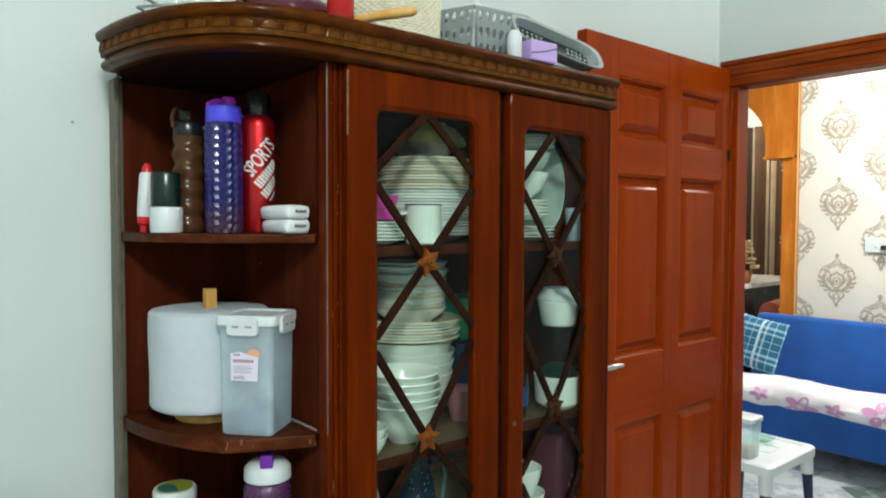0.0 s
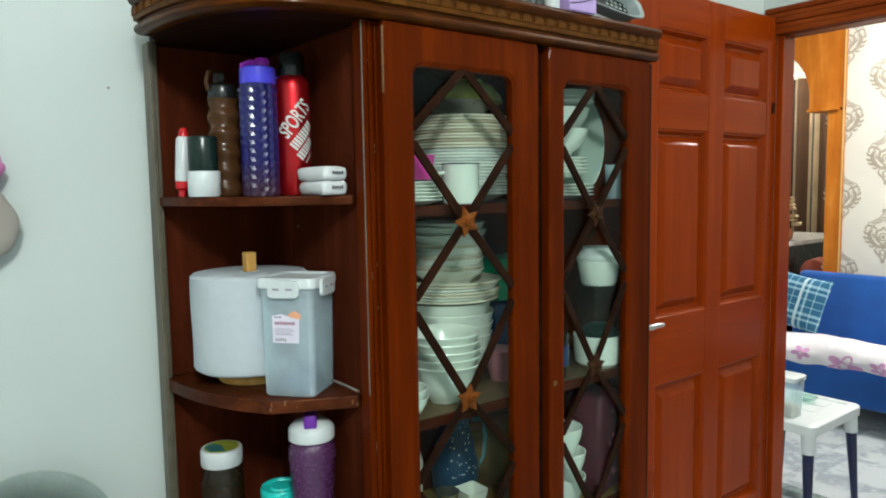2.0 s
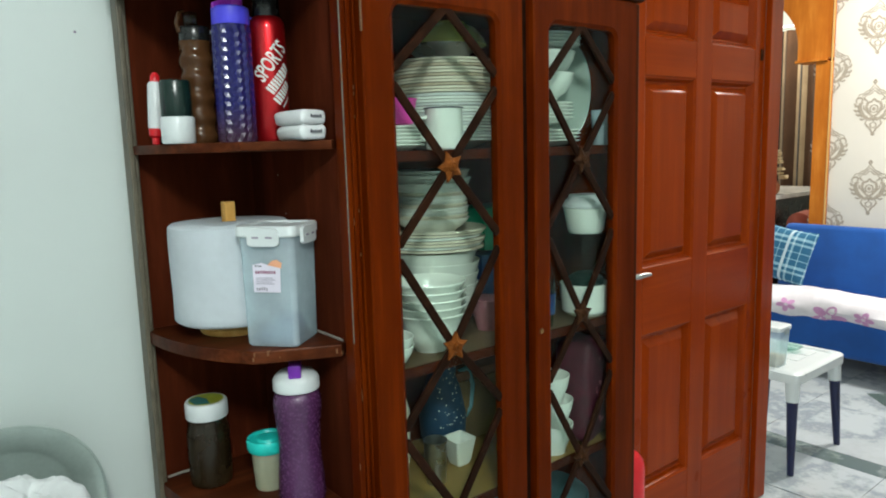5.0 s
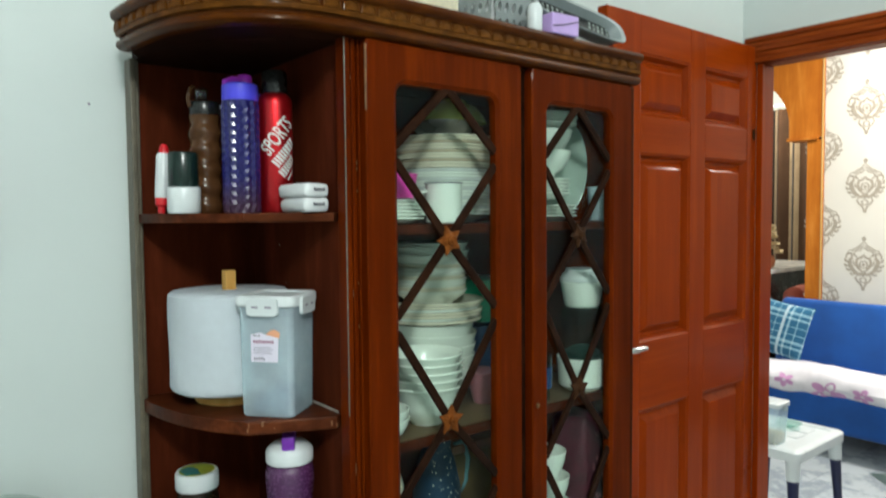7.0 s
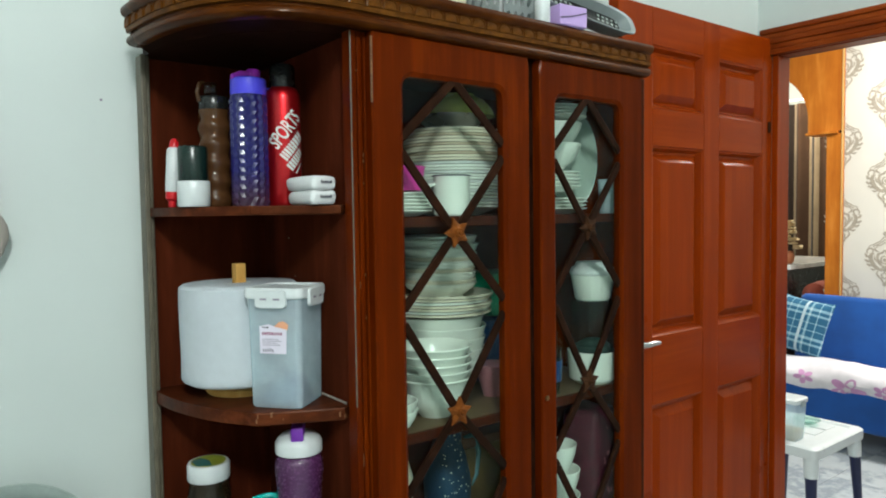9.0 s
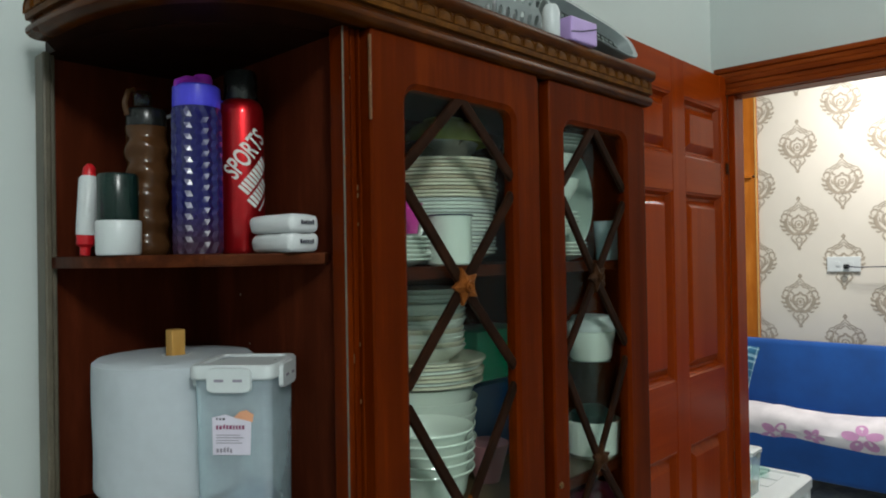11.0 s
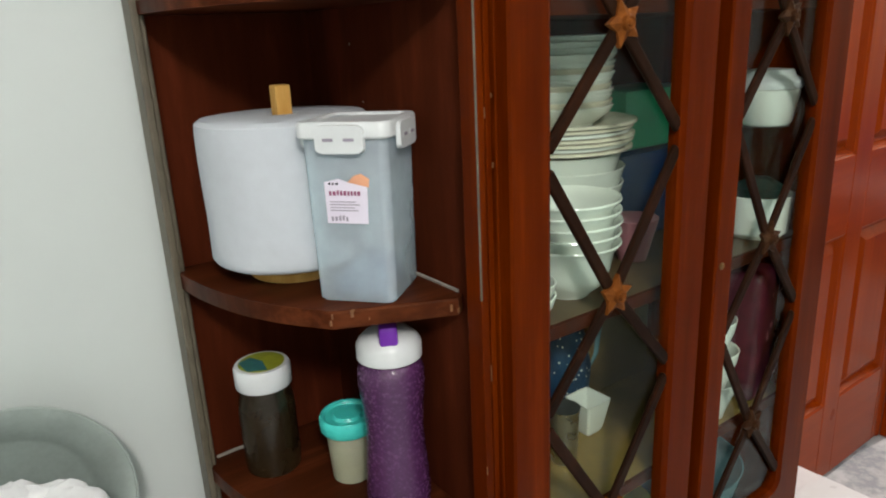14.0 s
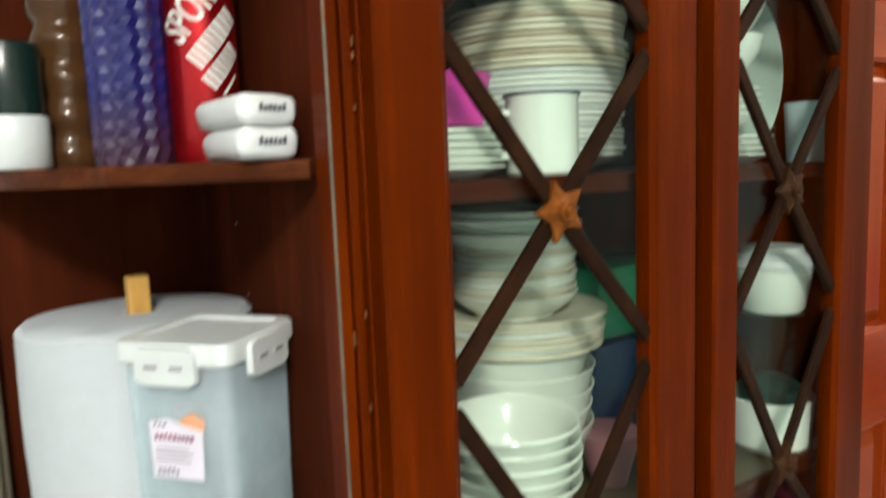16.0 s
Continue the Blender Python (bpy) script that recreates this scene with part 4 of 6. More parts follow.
part("lettering", wrap(slanted(tall_letters("SPORTS", 0.0235, 1.75), 50, -0.006, 0.021), 0.0338, FACE, 0.125), "print_white", t, "white printed word", False, True)
rng = random.Random(4)
for k, (w, dx, dy, h) in enumerate(((0.056, 0.008, -0.012, 0.019), (0.044, 0.016, -0.036, 0.017), (0.026, 0.024, -0.052, 0.003))):
    bars = bmesh.new()
    x = -w / 2
    while x < w / 2:
        wd = 0.004 + 0.003 * rng.random() if h > 0.006 else w
        blob(bars, [(x, -h / 2), (x + wd, -h / 2), (x + wd, h / 2), (x, h / 2)], lambda u, v: (u, v, 0))
        x += wd + 0.0018
    bmesh.ops.subdivide_edges(bars, edges=bars.edges[:], cuts=3, use_grid_fill=True)
    part("printed_line", wrap(slanted(bars, 50, dx - 0.002, dy), 0.0338, FACE, 0.125), "print_white", t, "", False, True, "stuff")


# two wrapped soap packs
def soap(z, yaw, dx):
    p = thing("soap_pack", (0.709 + dx, 1.300, z), "white wrapped soap bar with small dark printed mark", "soap", "stacked soap bars", yaw)
    bm = box(-0.047, 0.047, -0.027, 0.027, 0.0, 0.0258, 0.009, None, 3)
    bmesh.ops.subdivide_edges(bm, edges=bm.edges[:], cuts=2, use_grid_fill=True)
    for v in bm.verts:
        k = noise.noise(Vector((v.co.x * 60, v.co.y * 60, v.co.z * 60 + 40 * z)))
        v.co.z = max(0.0, min(0.0262, v.co.z + 0.0026 * k * min(1, v.co.z * 80)))
        v.co.y += 0.0022 * noise.noise(v.co * 70) + 0.0015 * math.sin(70 * v.co.x)
        v.co.x += 0.0016 * noise.noise(v.co * 55 + Vector((7, 0, z * 30)))
    part("wrapper", bm, "bag", p, "", True, True)
    mark = bmesh.new()
    for k, w in enumerate((0.006, 0.0045, 0.005, 0.005, 0.0045, 0.006)):
        y = 0.010 - 0.0040 * k
        blob(mark, [(y, 0.0115), (y - 0.0030, 0.0115), (y - 0.0030, 0.0115 + w), (y, 0.0115 + w)], lambda u, v: (-0.0492, u, v))
    part("mark", mark, "ink", p, "", False, True, "stuff")


soap(S1, 92, 0.0)
soap(S1 + 0.0265, 96, -0.002)

# kitchen roll on a wooden holder
t = thing("paper_roll", (0.645, 1.508, S2), "thick white kitchen paper roll on a pine holder", "paper roll")
turned("base", [(0, 0), (0.068, 0), (0.071, 0.004), (0.071, 0.012), (0.067, 0.016), (0, 0.016)], "pine", t, "round pine foot")
roll_prof = [(0.019, 0.0265), (0.109, 0.0265), (0.115, 0.030)] + [(0.1172, 0.034 + 0.01 * i) for i in range(18)] + [(0.1165, 0.217), (0.110, 0.2225), (0.07, 0.224), (0.02, 0.2235), (0.019, 0.215), (0.019, 0.0265)]
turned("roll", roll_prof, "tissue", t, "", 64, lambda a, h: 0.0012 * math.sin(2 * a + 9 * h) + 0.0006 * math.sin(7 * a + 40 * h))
part("loose_edge", box(-0.004, 0.002, -0.1190, -0.1160, 0.028, 0.217, 0.001), "tissue", t, "", False, True).matrix_basis = pose(0, 0, 0, 0, 0, 38)
part("dowel", box(-0.011, 0.011, -0.011, 0.011, 0.016, 0.262, 0.002), "pine", t, "square pine dowel", False, True)

# clip-lid box
t = thing("storage_box", (0.677, 1.357, S2), "tall translucent plastic storage box with white clip lid", "storage box", "", -51)


def rounded_square(h, r, n=5):
    pts = []
    for cx, cy, s in ((h - r, h - r, 0), (-h + r, h - r, 90), (-h + r, -h + r, 180), (h - r, -h + r, 270)):
        for k in range(n + 1):
            a = radians(s + 90 * k / n)
            pts.append((cx + r * math.cos(a), cy + r * math.sin(a)))
    return pts


def stacked(rings):
    """Joins outlines (points, height) upward; closes both ends."""
    bm = bmesh.new()
    loops = [[bm.verts.new((x, y, z)) for x, y in pts] for pts, z in rings]
    for a, b in zip(loops, loops[1:]):
        for i in range(len(a)):
            j = (i + 1) % len(a)
            bm.faces.new((a[i], a[j], b[j], b[i]))
    bm.faces.new(loops[0]), bm.faces.new(loops[-1])
    return bm


part("box", stacked([(rounded_square(0.048, 0.010), 0.0), (rounded_square(0.0512, 0.011), 0.004), (rounded_square(0.0540, 0.012), 0.205)]), "milky", t, "", True, True)
lid = part("lid", stacked([(rounded_square(0.058, 0.014), 0.2055), (rounded_square(0.0600, 0.015), 0.208), (rounded_square(0.0600, 0.015), 0.222), (rounded_square(0.0575, 0.013), 0.2255), (rounded_square(0.049, 0.010), 0.2258), (rounded_square(0.047, 0.010), 0.2225)]), "white", t, "white clip lid", True, True)
for yaw in (0, 90, 180, 270):
    clip = stacked([([(x, y * 0.55) for x, y in rounded_square(0.031, 0.012)], 0.0), ([(x * 0.97, y * 0.52) for x, y in rounded_square(0.031, 0.012)], 0.006)])
    for x in (-0.013, 0.013):
        box(x - 0.008, x + 0.008, -0.003, 0.003, 0.0055, 0.0066, 0, clip)
    c = part("clip", clip, "white", lid, "", True, True)
    c.matrix_basis = pose(0, 0, 0, 0, 0, yaw) @ pose(0, -0.0590, 0.206, 90, 0, 0)
    slot = bmesh.new()
    for x in (-0.013, 0.013):
        box(x - 0.0065, x + 0.0065, -0.0018, 0.0018, 0.0067, 0.0069, 0, slot)
    part("slot", slot, "ink_pale", lid, "", False, True).matrix_basis = c.matrix_basis
lab = bmesh.new()
blob(lab, [(-0.027, 0.0), (0.020, 0.0), (0.022, 0.046), (0.004, 0.049), (-0.010, 0.054), (-0.027, 0.050)], lambda u, v: (u, -0.0500 - 0.0035 * (v + 0.098) / 0.2 + 0.0004, 0.100 + v))
tag = part("label", lab, "label", t, "pale printed paper label", False, True)
tag.matrix_basis = Matrix.Translation((0.004, -0.0040, 0.002)) @ Matrix.Diagonal((1.12, 1.022, 1.02, 1))
flame = bmesh.new()
blob(flame, [(0.0, 0.050), (0.008, 0.048), (0.0235, 0.044), (0.025, 0.054), (0.016, 0.060), (0.008, 0.058)], lambda u, v: (u, -0.0502 - 0.0035 * (v + 0.098) / 0.2 + 0.0004, 0.100 + v))
part("flame", flame, "peach", tag, "", False, True)
for z, w, h, mat in ((0.0340, 0.036, 0.0065, "wine"), (0.046, 0.010, 0.0035, "ink"), (0.026, 0.030, 0.0014, "ink_pale"), (0.0225, 0.034, 0.0014, "ink_pale"), (0.019, 0.028, 0.0014, "ink_pale"), (0.0155, 0.032, 0.0014, "ink_pale"), (0.003, 0.018, 0.007, "ink_pale")):
    bars = bmesh.new()
    x, end = -0.022, -0.022 + w
    rr = random.Random(int(z * 10000))
    while x < end:
        wd = (0.0022 + 0.0014 * rr.random()) if h > 0.003 else w
        lift = 0.0012 * rr.random() if h > 0.003 else 0
        blob(bars, [(x, z + lift), (x + wd, z + lift), (x + wd, z + lift + h * (0.7 + 0.3 * rr.random())), (x, z + h * 0.8)], lambda u, v: (u, -0.0503 - 0.0035 * (v + 0.098) / 0.2, 0.100 + v))
        x += wd + 0.0013
    part("printed_line", bars, mat, tag, "", False, True, "stuff")
part("contents", stacked([([(x * 0.9, y * 0.9) for x, y in rounded_square(0.041, 0.010)], 0.004), ([(x * 0.85, y * 0.9) for x, y in rounded_square(0.042, 0.010)], 0.022), ([(x * 0.45 + 0.012, y * 0.5) for x, y in rounded_square(0.042, 0.010)], 0.05)]), "slate", t, "grey contents", True, True)

t = thing("bottle_cap", (0.743, 1.392, S2), "small white plastic cap behind the storage box", "cap")
turned("cap", [(0, 0), (0.0085, 0), (0.0095, 0.002), (0.0095, 0.030), (0.008, 0.033), (0, 0.033)], "white", t)

# lower shelf
t = thing("coffee_jar", (0.586, 1.555, S3), "dark coffee jar with white lid and green printed top", "jar")
turned("jar", [(0, 0), (0.038, 0), (0.042, 0.004), (0.0435, 0.02), (0.0435, 0.105), (0.042, 0.122), (0.039, 0.134), (0.039, 0.145), (0, 0.145)], "coffee", t)
lid = turned("lid", [(0, 0.146), (0.0420, 0.146), (0.0430, 0.148), (0.0430, 0.176), (0.0405, 0.1805), (0, 0.181)], "white", t)
part("lid_print", lathe([(0, 0), (0.035, 0), (0.035, 0.0006), (0, 0.0006)], 0, 0, 0.1811, 28), "olive", lid, "", False, True)
part("lid_print", prism([(-0.03, -0.02), (-0.004, -0.032), (0.002, 0.0), (-0.008, 0.025), (-0.03, 0.018)], 0.1819, 0.1823), "teal", lid, "", False, True)

t = thing("plastic_cup", (0.672, 1.452, S3), "small translucent cup with mint-green lid", "cup")
turned("cup", [(0, 0), (0.029, 0), (0.030, 0.003), (0.035, 0.082), (0, 0.082)], "cupmilk", t)
turned("lid", [(0, 0.0822), (0.0405, 0.0822), (0.0425, 0.085), (0.0435, 0.102), (0.0405, 0.1075), (0.036, 0.106), (0.034, 0.1025), (0.024, 0.1025), (0.021, 0.107), (0, 0.108)], "mint", t)

t = thing("water_bottle", (0.692, 1.347, S3), "glittery purple bottle with white cap and violet spout", "bottle", "", -30)
turned("bottle", [(0, 0), (0.041, 0), (0.045, 0.005), (0.0465, 0.02), (0.0445, 0.06), (0.0415, 0.095), (0.0405, 0.120), (0.043, 0.155), (0.0465, 0.188), (0.0460, 0.206), (0.042, 0.217), (0.036, 0.222), (0, 0.222)], "purple", t)
turned("cap", [(0, 0.2223), (0.0425, 0.2223), (0.0448, 0.2240), (0.0448, 0.2420), (0.0415, 0.2480), (0.033, 0.2560), (0.019, 0.2600), (0, 0.2610)], "white", t)
part("spout", box(-0.0125, 0.0125, -0.038, 0.010, 0.2480, 0.276, 0.005), "violet", t, "", True, True)
t.scale = (1.0, 1.0, 1.05)

t = thing("lunch_box", (0.635, 1.50, S4), "deep blue plastic lunch box", "lunch box", "", 28)
part("box", box(-0.075, 0.075, -0.06, 0.06, 0, 0.24, 0.012), "navyb", t, "", True, True)
part("lid", box(-0.079, 0.079, -0.064, 0.064, 0.2405, 0.262, 0.008), "navyb", t, "", True, True)

# ---- things behind the glass ----
I1, I2, I3, I4 = 1.4325, 1.0062, 0.6762, 0.3655


def plate_bm(r, depth=0.018, thick=0.003):
    return lathe([(0, 0), (r * 0.55, 0), (r * 0.62, 0.002), (r * 0.97, depth), (r, depth + 0.0006), (r, depth + thick * 0.8), (r * 0.96, depth + thick), (r * 0.6, thick + 0.002), (0, thick + 0.001)], 0, 0, 0, 36)


def bowl_bm(r, h, thick=0.003, foot=0.45):
    return lathe([(0, 0), (r * foot, 0), (r * foot, 0.004), (r * 0.72, h * 0.28), (r * 0.93, h * 0.7), (r, h), (r - 0.001, h + 0.001), (r - thick, h), (r * 0.9 - thick * 0.5, h * 0.7), (r * 0.68, h * 0.3), (r * 0.4, 0.008), (0, 0.007)], 0, 0, 0, 36)


def lipped_bowl(r, h):
    """A deep bowl with a flared, rounded lip."""
    return lathe([(0, 0), (r * 0.42, 0), (r * 0.44, 0.004), (r * 0.64, h * 0.2), (r * 0.80, h * 0.5), (r * 0.86, h * 0.82), (r * 0.97, h * 0.93), (r, h * 0.97), (r * 0.985, h), (r * 0.94, h * 0.975),
                  (r * 0.82, h * 0.82), (r * 0.75, h * 0.5), (r * 0.58, h * 0.22), (r * 0.35, 0.008), (0, 0.007)], 0, 0, 0, 36)


def stack(name, x, y, z, count, step, bm, mats, label, category, group, jitter=0.002):
    """A pile of alike dishes, each one a thing."""
    r = random.Random(count * 7 + int(x * 1000))
    ob = part(name, bm, mats[0], None, label, True, category=category)
    ob.matrix_world = pose(x, y, z)
    tagged(ob, group=group)
    for i in range(1, count):
        c = copy_thing(ob, pose(x + r.uniform(-jitter, jitter), y + r.uniform(-jitter, jitter), z + i * step, 0, 0, r.uniform(0, 360)))
        if mats[i % len(mats)] != mats[0]:
            c.data = c.data.copy()
            c.data.materials[0] = M[mats[i % len(mats)]]
    return z + (count - 1) * step


top = stack("plate", 1.112, 1.385, I1, 15, 0.0068, plate_bm(0.108, 0.018, 0.0062), ["china", "china", "plate_rim"], "white china plate in a tall pile", "plate", "plates on the top shelf", 0.003)
top2 = stack("plate", 1.114, 1.387, top + 0.010, 11, 0.0066, plate_bm(0.112, 0.016, 0.0060), ["cream", "cream", "cream_dark"], "cream plate in the pile", "plate", "cream plates on the top shelf", 0.004)
zb = top2 + 0.0215
b = part("bowl", bowl_bm(0.078, 0.034), "silver", None, "small steel bowl on the plates", True, category="bowl")
b.matrix_world = pose(1.112, 1.385, zb)
b = part("bowl", bowl_bm(0.086, 0.05), "lime", None, "olive-yellow bowl upturned on the steel bowl", True, category="bowl")
b.matrix_world = pose(1.130, 1.385, zb + 0.0855, 180, 0, 0)

# enamel mug
t = thing("mug", (1.016, 1.268, I1), "white enamel mug with dark rim", "mug")
turned("body", [(0, 0), (0.036, 0), (0.0385, 0.003), (0.0385, 0.080), (0.0405, 0.0835), (0.0395, 0.0845), (0.0365, 0.082), (0.0362, 0.006), (0, 0.005)], "china", t)
part("rim", tube([(0.0403 * math.cos(a), 0.0403 * math.sin(a), 0.0838) for a in np.linspace(0, 2 * math.pi, 33)[:-1]], 0.0013, 6, None, True), "navy", t, "", True, True)
part("handle", tube([(-0.036, 0.010, 0.066), (-0.050, 0.014, 0.064), (-0.058, 0.016, 0.045), (-0.050, 0.014, 0.024), (-0.036, 0.010, 0.02)], 0.004, 8), "china", t, "", True, True)
stack("saucer", 0.900, 1.285, I1, 6, 0.007, plate_bm(0.062, 0.010), ["china"], "small white saucer in a pile", "saucer", "saucers on the top shelf")
t = thing("plastic_tub", (0.898, 1.285, I1 + 0.052), "bright pink plastic tub on saucers", "tub")
turned("tub", [(0, 0), (0.042, 0), (0.05, 0.045), (0.052, 0.048), (0, 0.05)], "pink", t)

# middle shelf, left door
z = stack("bowl", 1.115, 1.440, I2, 5, 0.026, bowl_bm(0.106, 0.088), ["china"], "wide white bowl under the plates", "bowl", "bowls under the plates", 0.003)
z = stack("plate", 1.115, 1.440, z + 0.080, 7, 0.0070, plate_bm(0.120, 0.014, 0.0062), ["cream", "china", "cream"], "cream-white plate under a pile of bowls", "plate", "plates on the middle shelf", 0.006)
z = stack("bowl", 1.112, 1.438, z + 0.0085, 9, 0.0088, bowl_bm(0.088, 0.034, 0.004, 0.62), ["china", "cream", "china"], "cream-white shallow bowl nested in a pile", "bowl", "nested bowls on the plates", 0.004)
stack("bowl", 1.106, 1.436, z + 0.0110, 4, 0.0090, bowl_bm(0.094, 0.036, 0.004, 0.6), ["china"], "white flared bowl on top of the pile", "bowl", "flared bowls on the pile", 0.006)
stack("bowl", 0.994, 1.306, I2, 5, 0.0165, lipped_bowl(0.081, 0.086), ["china"], "glossy white deep bowl in a pile", "bowl", "deep bowls in front", 0.0025)
stack("bowl", 0.856, 1.262, I2, 2, 0.018, bowl_bm(0.05, 0.045), ["china"], "small plain white bowl", "bowl", "small bowls in front")
t = thing("plastic_box", (1.335, 1.47, I2), "deep blue plastic box with emerald box on it", "box")
part("box", box(-0.095, 0.08, -0.06, 0.06, 0, 0.168, 0.014), "navyb", t, "", True, True)
t = thing("plastic_box", (1.345, 1.475, I2 + 0.169), "emerald green plastic box", "box")
part("box", box(-0.085, 0.09, -0.055, 0.055, 0, 0.112, 0.012), "emerald", t, "", True, True)
t = thing("rose_bowl", (1.196, 1.345, I2), "small rose pink plastic bowl", "bowl")
turned("bowl", [(0, 0), (0.024, 0), (0.042, 0.07), (0.043, 0.075), (0, 0.075)], "rose", t)

# bottom shelf, left door
t = thing("patterned_jug", (1.165, 1.488, I3), "dark blue jug with white speckles", "jug")
turned("jug", [(0, 0), (0.05, 0), (0.072, 0.03), (0.076, 0.09), (0.06, 0.16), (0.045, 0.20), (0.05, 0.245), (0.047, 0.247), (0, 0.22)], "starblue", t)
part("handle", tube([(0.055, -0.02, 0.20), (0.085, -0.03, 0.21), (0.10, -0.035, 0.16), (0.092, -0.032, 0.10), (0.07, -0.026, 0.07)], 0.009, 10), "bluepale", t, "pale blue handle", True, True)
rr = random.Random(8)
speck = bmesh.new()
for k in range(90):
    a, h = rr.uniform(-2.6, -0.2), rr.uniform(0.02, 0.235)
    rad = np.interp(h, [0, 0.03, 0.09, 0.16, 0.20, 0.245], [0.05, 0.072, 0.076, 0.06, 0.045, 0.05]) + 0.0012
    s = rr.uniform(0.0010, 0.0024)
    blob(speck, [(-s, -s), (s, -s), (s, s), (-s, s)], lambda u, v: (rad * math.cos(a + u / rad), rad * math.sin(a + u / rad), h + v))
part("speckles", speck, "china", t, "", False, True, "stuff")
t.scale = (0.80, 0.80, 0.94)
t = thing("tea_cup", (1.128, 1.380, I3), "white square-rimmed china cup", "cup")
part("cup", stacked([(rounded_square(0.018, 0.006), 0), (rounded_square(0.022, 0.006), 0.01), (rounded_square(0.031, 0.006), 0.066), (rounded_square(0.029, 0.006), 0.0655), (rounded_square(0.020, 0.006), 0.016)]), "china", t, "", True, True)
t = thing("steel_tumbler", (1.025, 1.341, I3), "plain small steel tumbler", "tumbler")
turned("tumbler", [(0, 0), (0.022, 0), (0.027, 0.100), (0.028, 0.102), (0.026, 0.101), (0.020, 0.006), (0, 0.006)], "silver", t)
t = thing("serving_dish", (0.892, 1.36, I3), "cream upright china serving dish", "dish")
turned("dish", [(0, 0), (0.05, 0), (0.062, 0.1), (0.064, 0.2), (0.05, 0.25), (0, 0.25)], "cream", t)
t = thing("biscuit_tin", (1.300, 1.505, I3 + 0.0005), "olive-brown printed biscuit tin with rusty lid", "tin")
part("tin", box(-0.105, 0.105, -0.045, 0.045, 0, 0.165, 0.008), "olivetin", t, "", True, True)
part("lid", box(-0.108, 0.108, -0.048, 0.048, 0.1655, 0.190, 0.005), "lunch", t, "rust-brown lid", True, True)
t = thing("casserole", (1.12, 1.36, I4), "olive green covered casserole", "casserole")
turned("pot", [(0, 0), (0.10, 0), (0.13, 0.03), (0.135, 0.12), (0, 0.12)], "olivetin", t)
turned("lid", [(0, 0.1205), (0.14, 0.1205), (0.12, 0.16), (0.03, 0.185), (0.02, 0.205), (0, 0.207)], "lime", t)

# right door
z = stack("plate", 1.372, 1.318, I1, 4, 0.008, plate_bm(0.085, 0.012), ["china"], "white side plate in a low pile", "plate", "side plates behind the right door")
z = stack("plate", 1.372, 1.318, z + 0.030, 5, 0.0085, plate_bm(0.070, 0.012), ["china"], "small white plate in a low pile", "plate", "small plates behind the right door")
z = stack("bowl", 1.372, 1.322, z + 0.022, 2, 0.05, bowl_bm(0.075, 0.06), ["china"], "white round bowl under plates", "bowl", "bowls behind the right door")
z = stack("plate", 1.372, 1.322, z + 0.062, 4, 0.0075, plate_bm(0.088, 0.012), ["china"], "white plate on the bowls", "plate", "upper plates behind the right door")
t = thing("oval_platter", (1.478, 1.345, I1), "pale green glass platter standing on its edge", "platter", "", -48)
pl = plate_bm(0.10, 0.016)
bmesh.ops.transform(pl, matrix=pose(0, 0, 0.135, 78, 0, 0) @ Matrix.Diagonal((0.62, 1.28, 1, 1)), verts=pl.verts)
part("platter", pl, "pressed_glass", t, "", True, True)
t = thing("tumbler", (1.520, 1.258, I1), "frosted white plastic tumbler", "tumbler")
turned("tumbler", [(0, 0), (0.026, 0), (0.031, 0.085), (0.029, 0.085), (0.024, 0.005), (0, 0.005)], "milky", t)
t = thing("deep_bowl", (1.480, 1.284, I2), "white bowl holding a glass jar", "bowl")
turned("bowl", [(0, 0), (0.048, 0), (0.058, 0.01), (0.063, 0.080), (0.061, 0.081), (0.055, 0.012), (0, 0.008)], "china", t)
t = thing("glass_jar", (1.480, 1.282, I2 + 0.0085), "clear ribbed glass jar with dark contents", "jar")
turned("jar", [(0, 0), (0.044, 0), (0.050, 0.006), (0.0535, 0.182), (0.050, 0.200), (0, 0.200)], "tumbler", t, "", 40, lambda a, h: 0.0012 * math.cos(16 * a) if 0.01 < h < 0.18 else 0)
turned("contents", [(0, 0.012), (0.042, 0.012), (0.045, 0.085), (0.020, 0.100), (0, 0.100)], "tealdark", t)
t = thing("sugar_pot", (1.480, 1.282, I2 + 0.209), "white lidded pot on a glass jar", "pot")
turned("pot", [(0, 0), (0.040, 0), (0.045, 0.006), (0.055, 0.062), (0.053, 0.064), (0, 0.064)], "china", t)
turned("lid", [(0, 0.0645), (0.056, 0.0645), (0.0575, 0.070), (0.0535, 0.080), (0.044, 0.086), (0.040, 0.096), (0, 0.099)], "white", t)
t = thing("glass_tumbler", (1.310, 1.275, I2), "drinking glass with blue print", "tumbler")
turned("glass", [(0, 0), (0.028, 0), (0.033, 0.11), (0.031, 0.11), (0.026, 0.008), (0, 0.008)], "tumbler", t)
part("band", lathe([(0.0318, 0.03), (0.0325, 0.03), (0.0338, 0.08), (0.0330, 0.08)], 0, 0, 0, 24), "navyb", t, "", True, True)
z = stack("cup", 1.345, 1.272, I3, 3, 0.062, bowl_bm(0.050, 0.075, 0.003, 0.6), ["china"], "white cup in a leaning pile", "cup", "cups behind the right door", 0.008)
t = thing("wrapped_parcel", (1.475, 1.29, I3), "maroon floral wrapped parcel", "parcel", "", 12)
bm = box(-0.058, 0.058, -0.05, 0.05, 0, 0.265, 0.02, None, 3)
bmesh.ops.subdivide_edges(bm, edges=bm.edges[:], cuts=2, use_grid_fill=True)
for v in bm.verts:
    v.co += 0.006 * noise.noise_vector(v.co * 22)
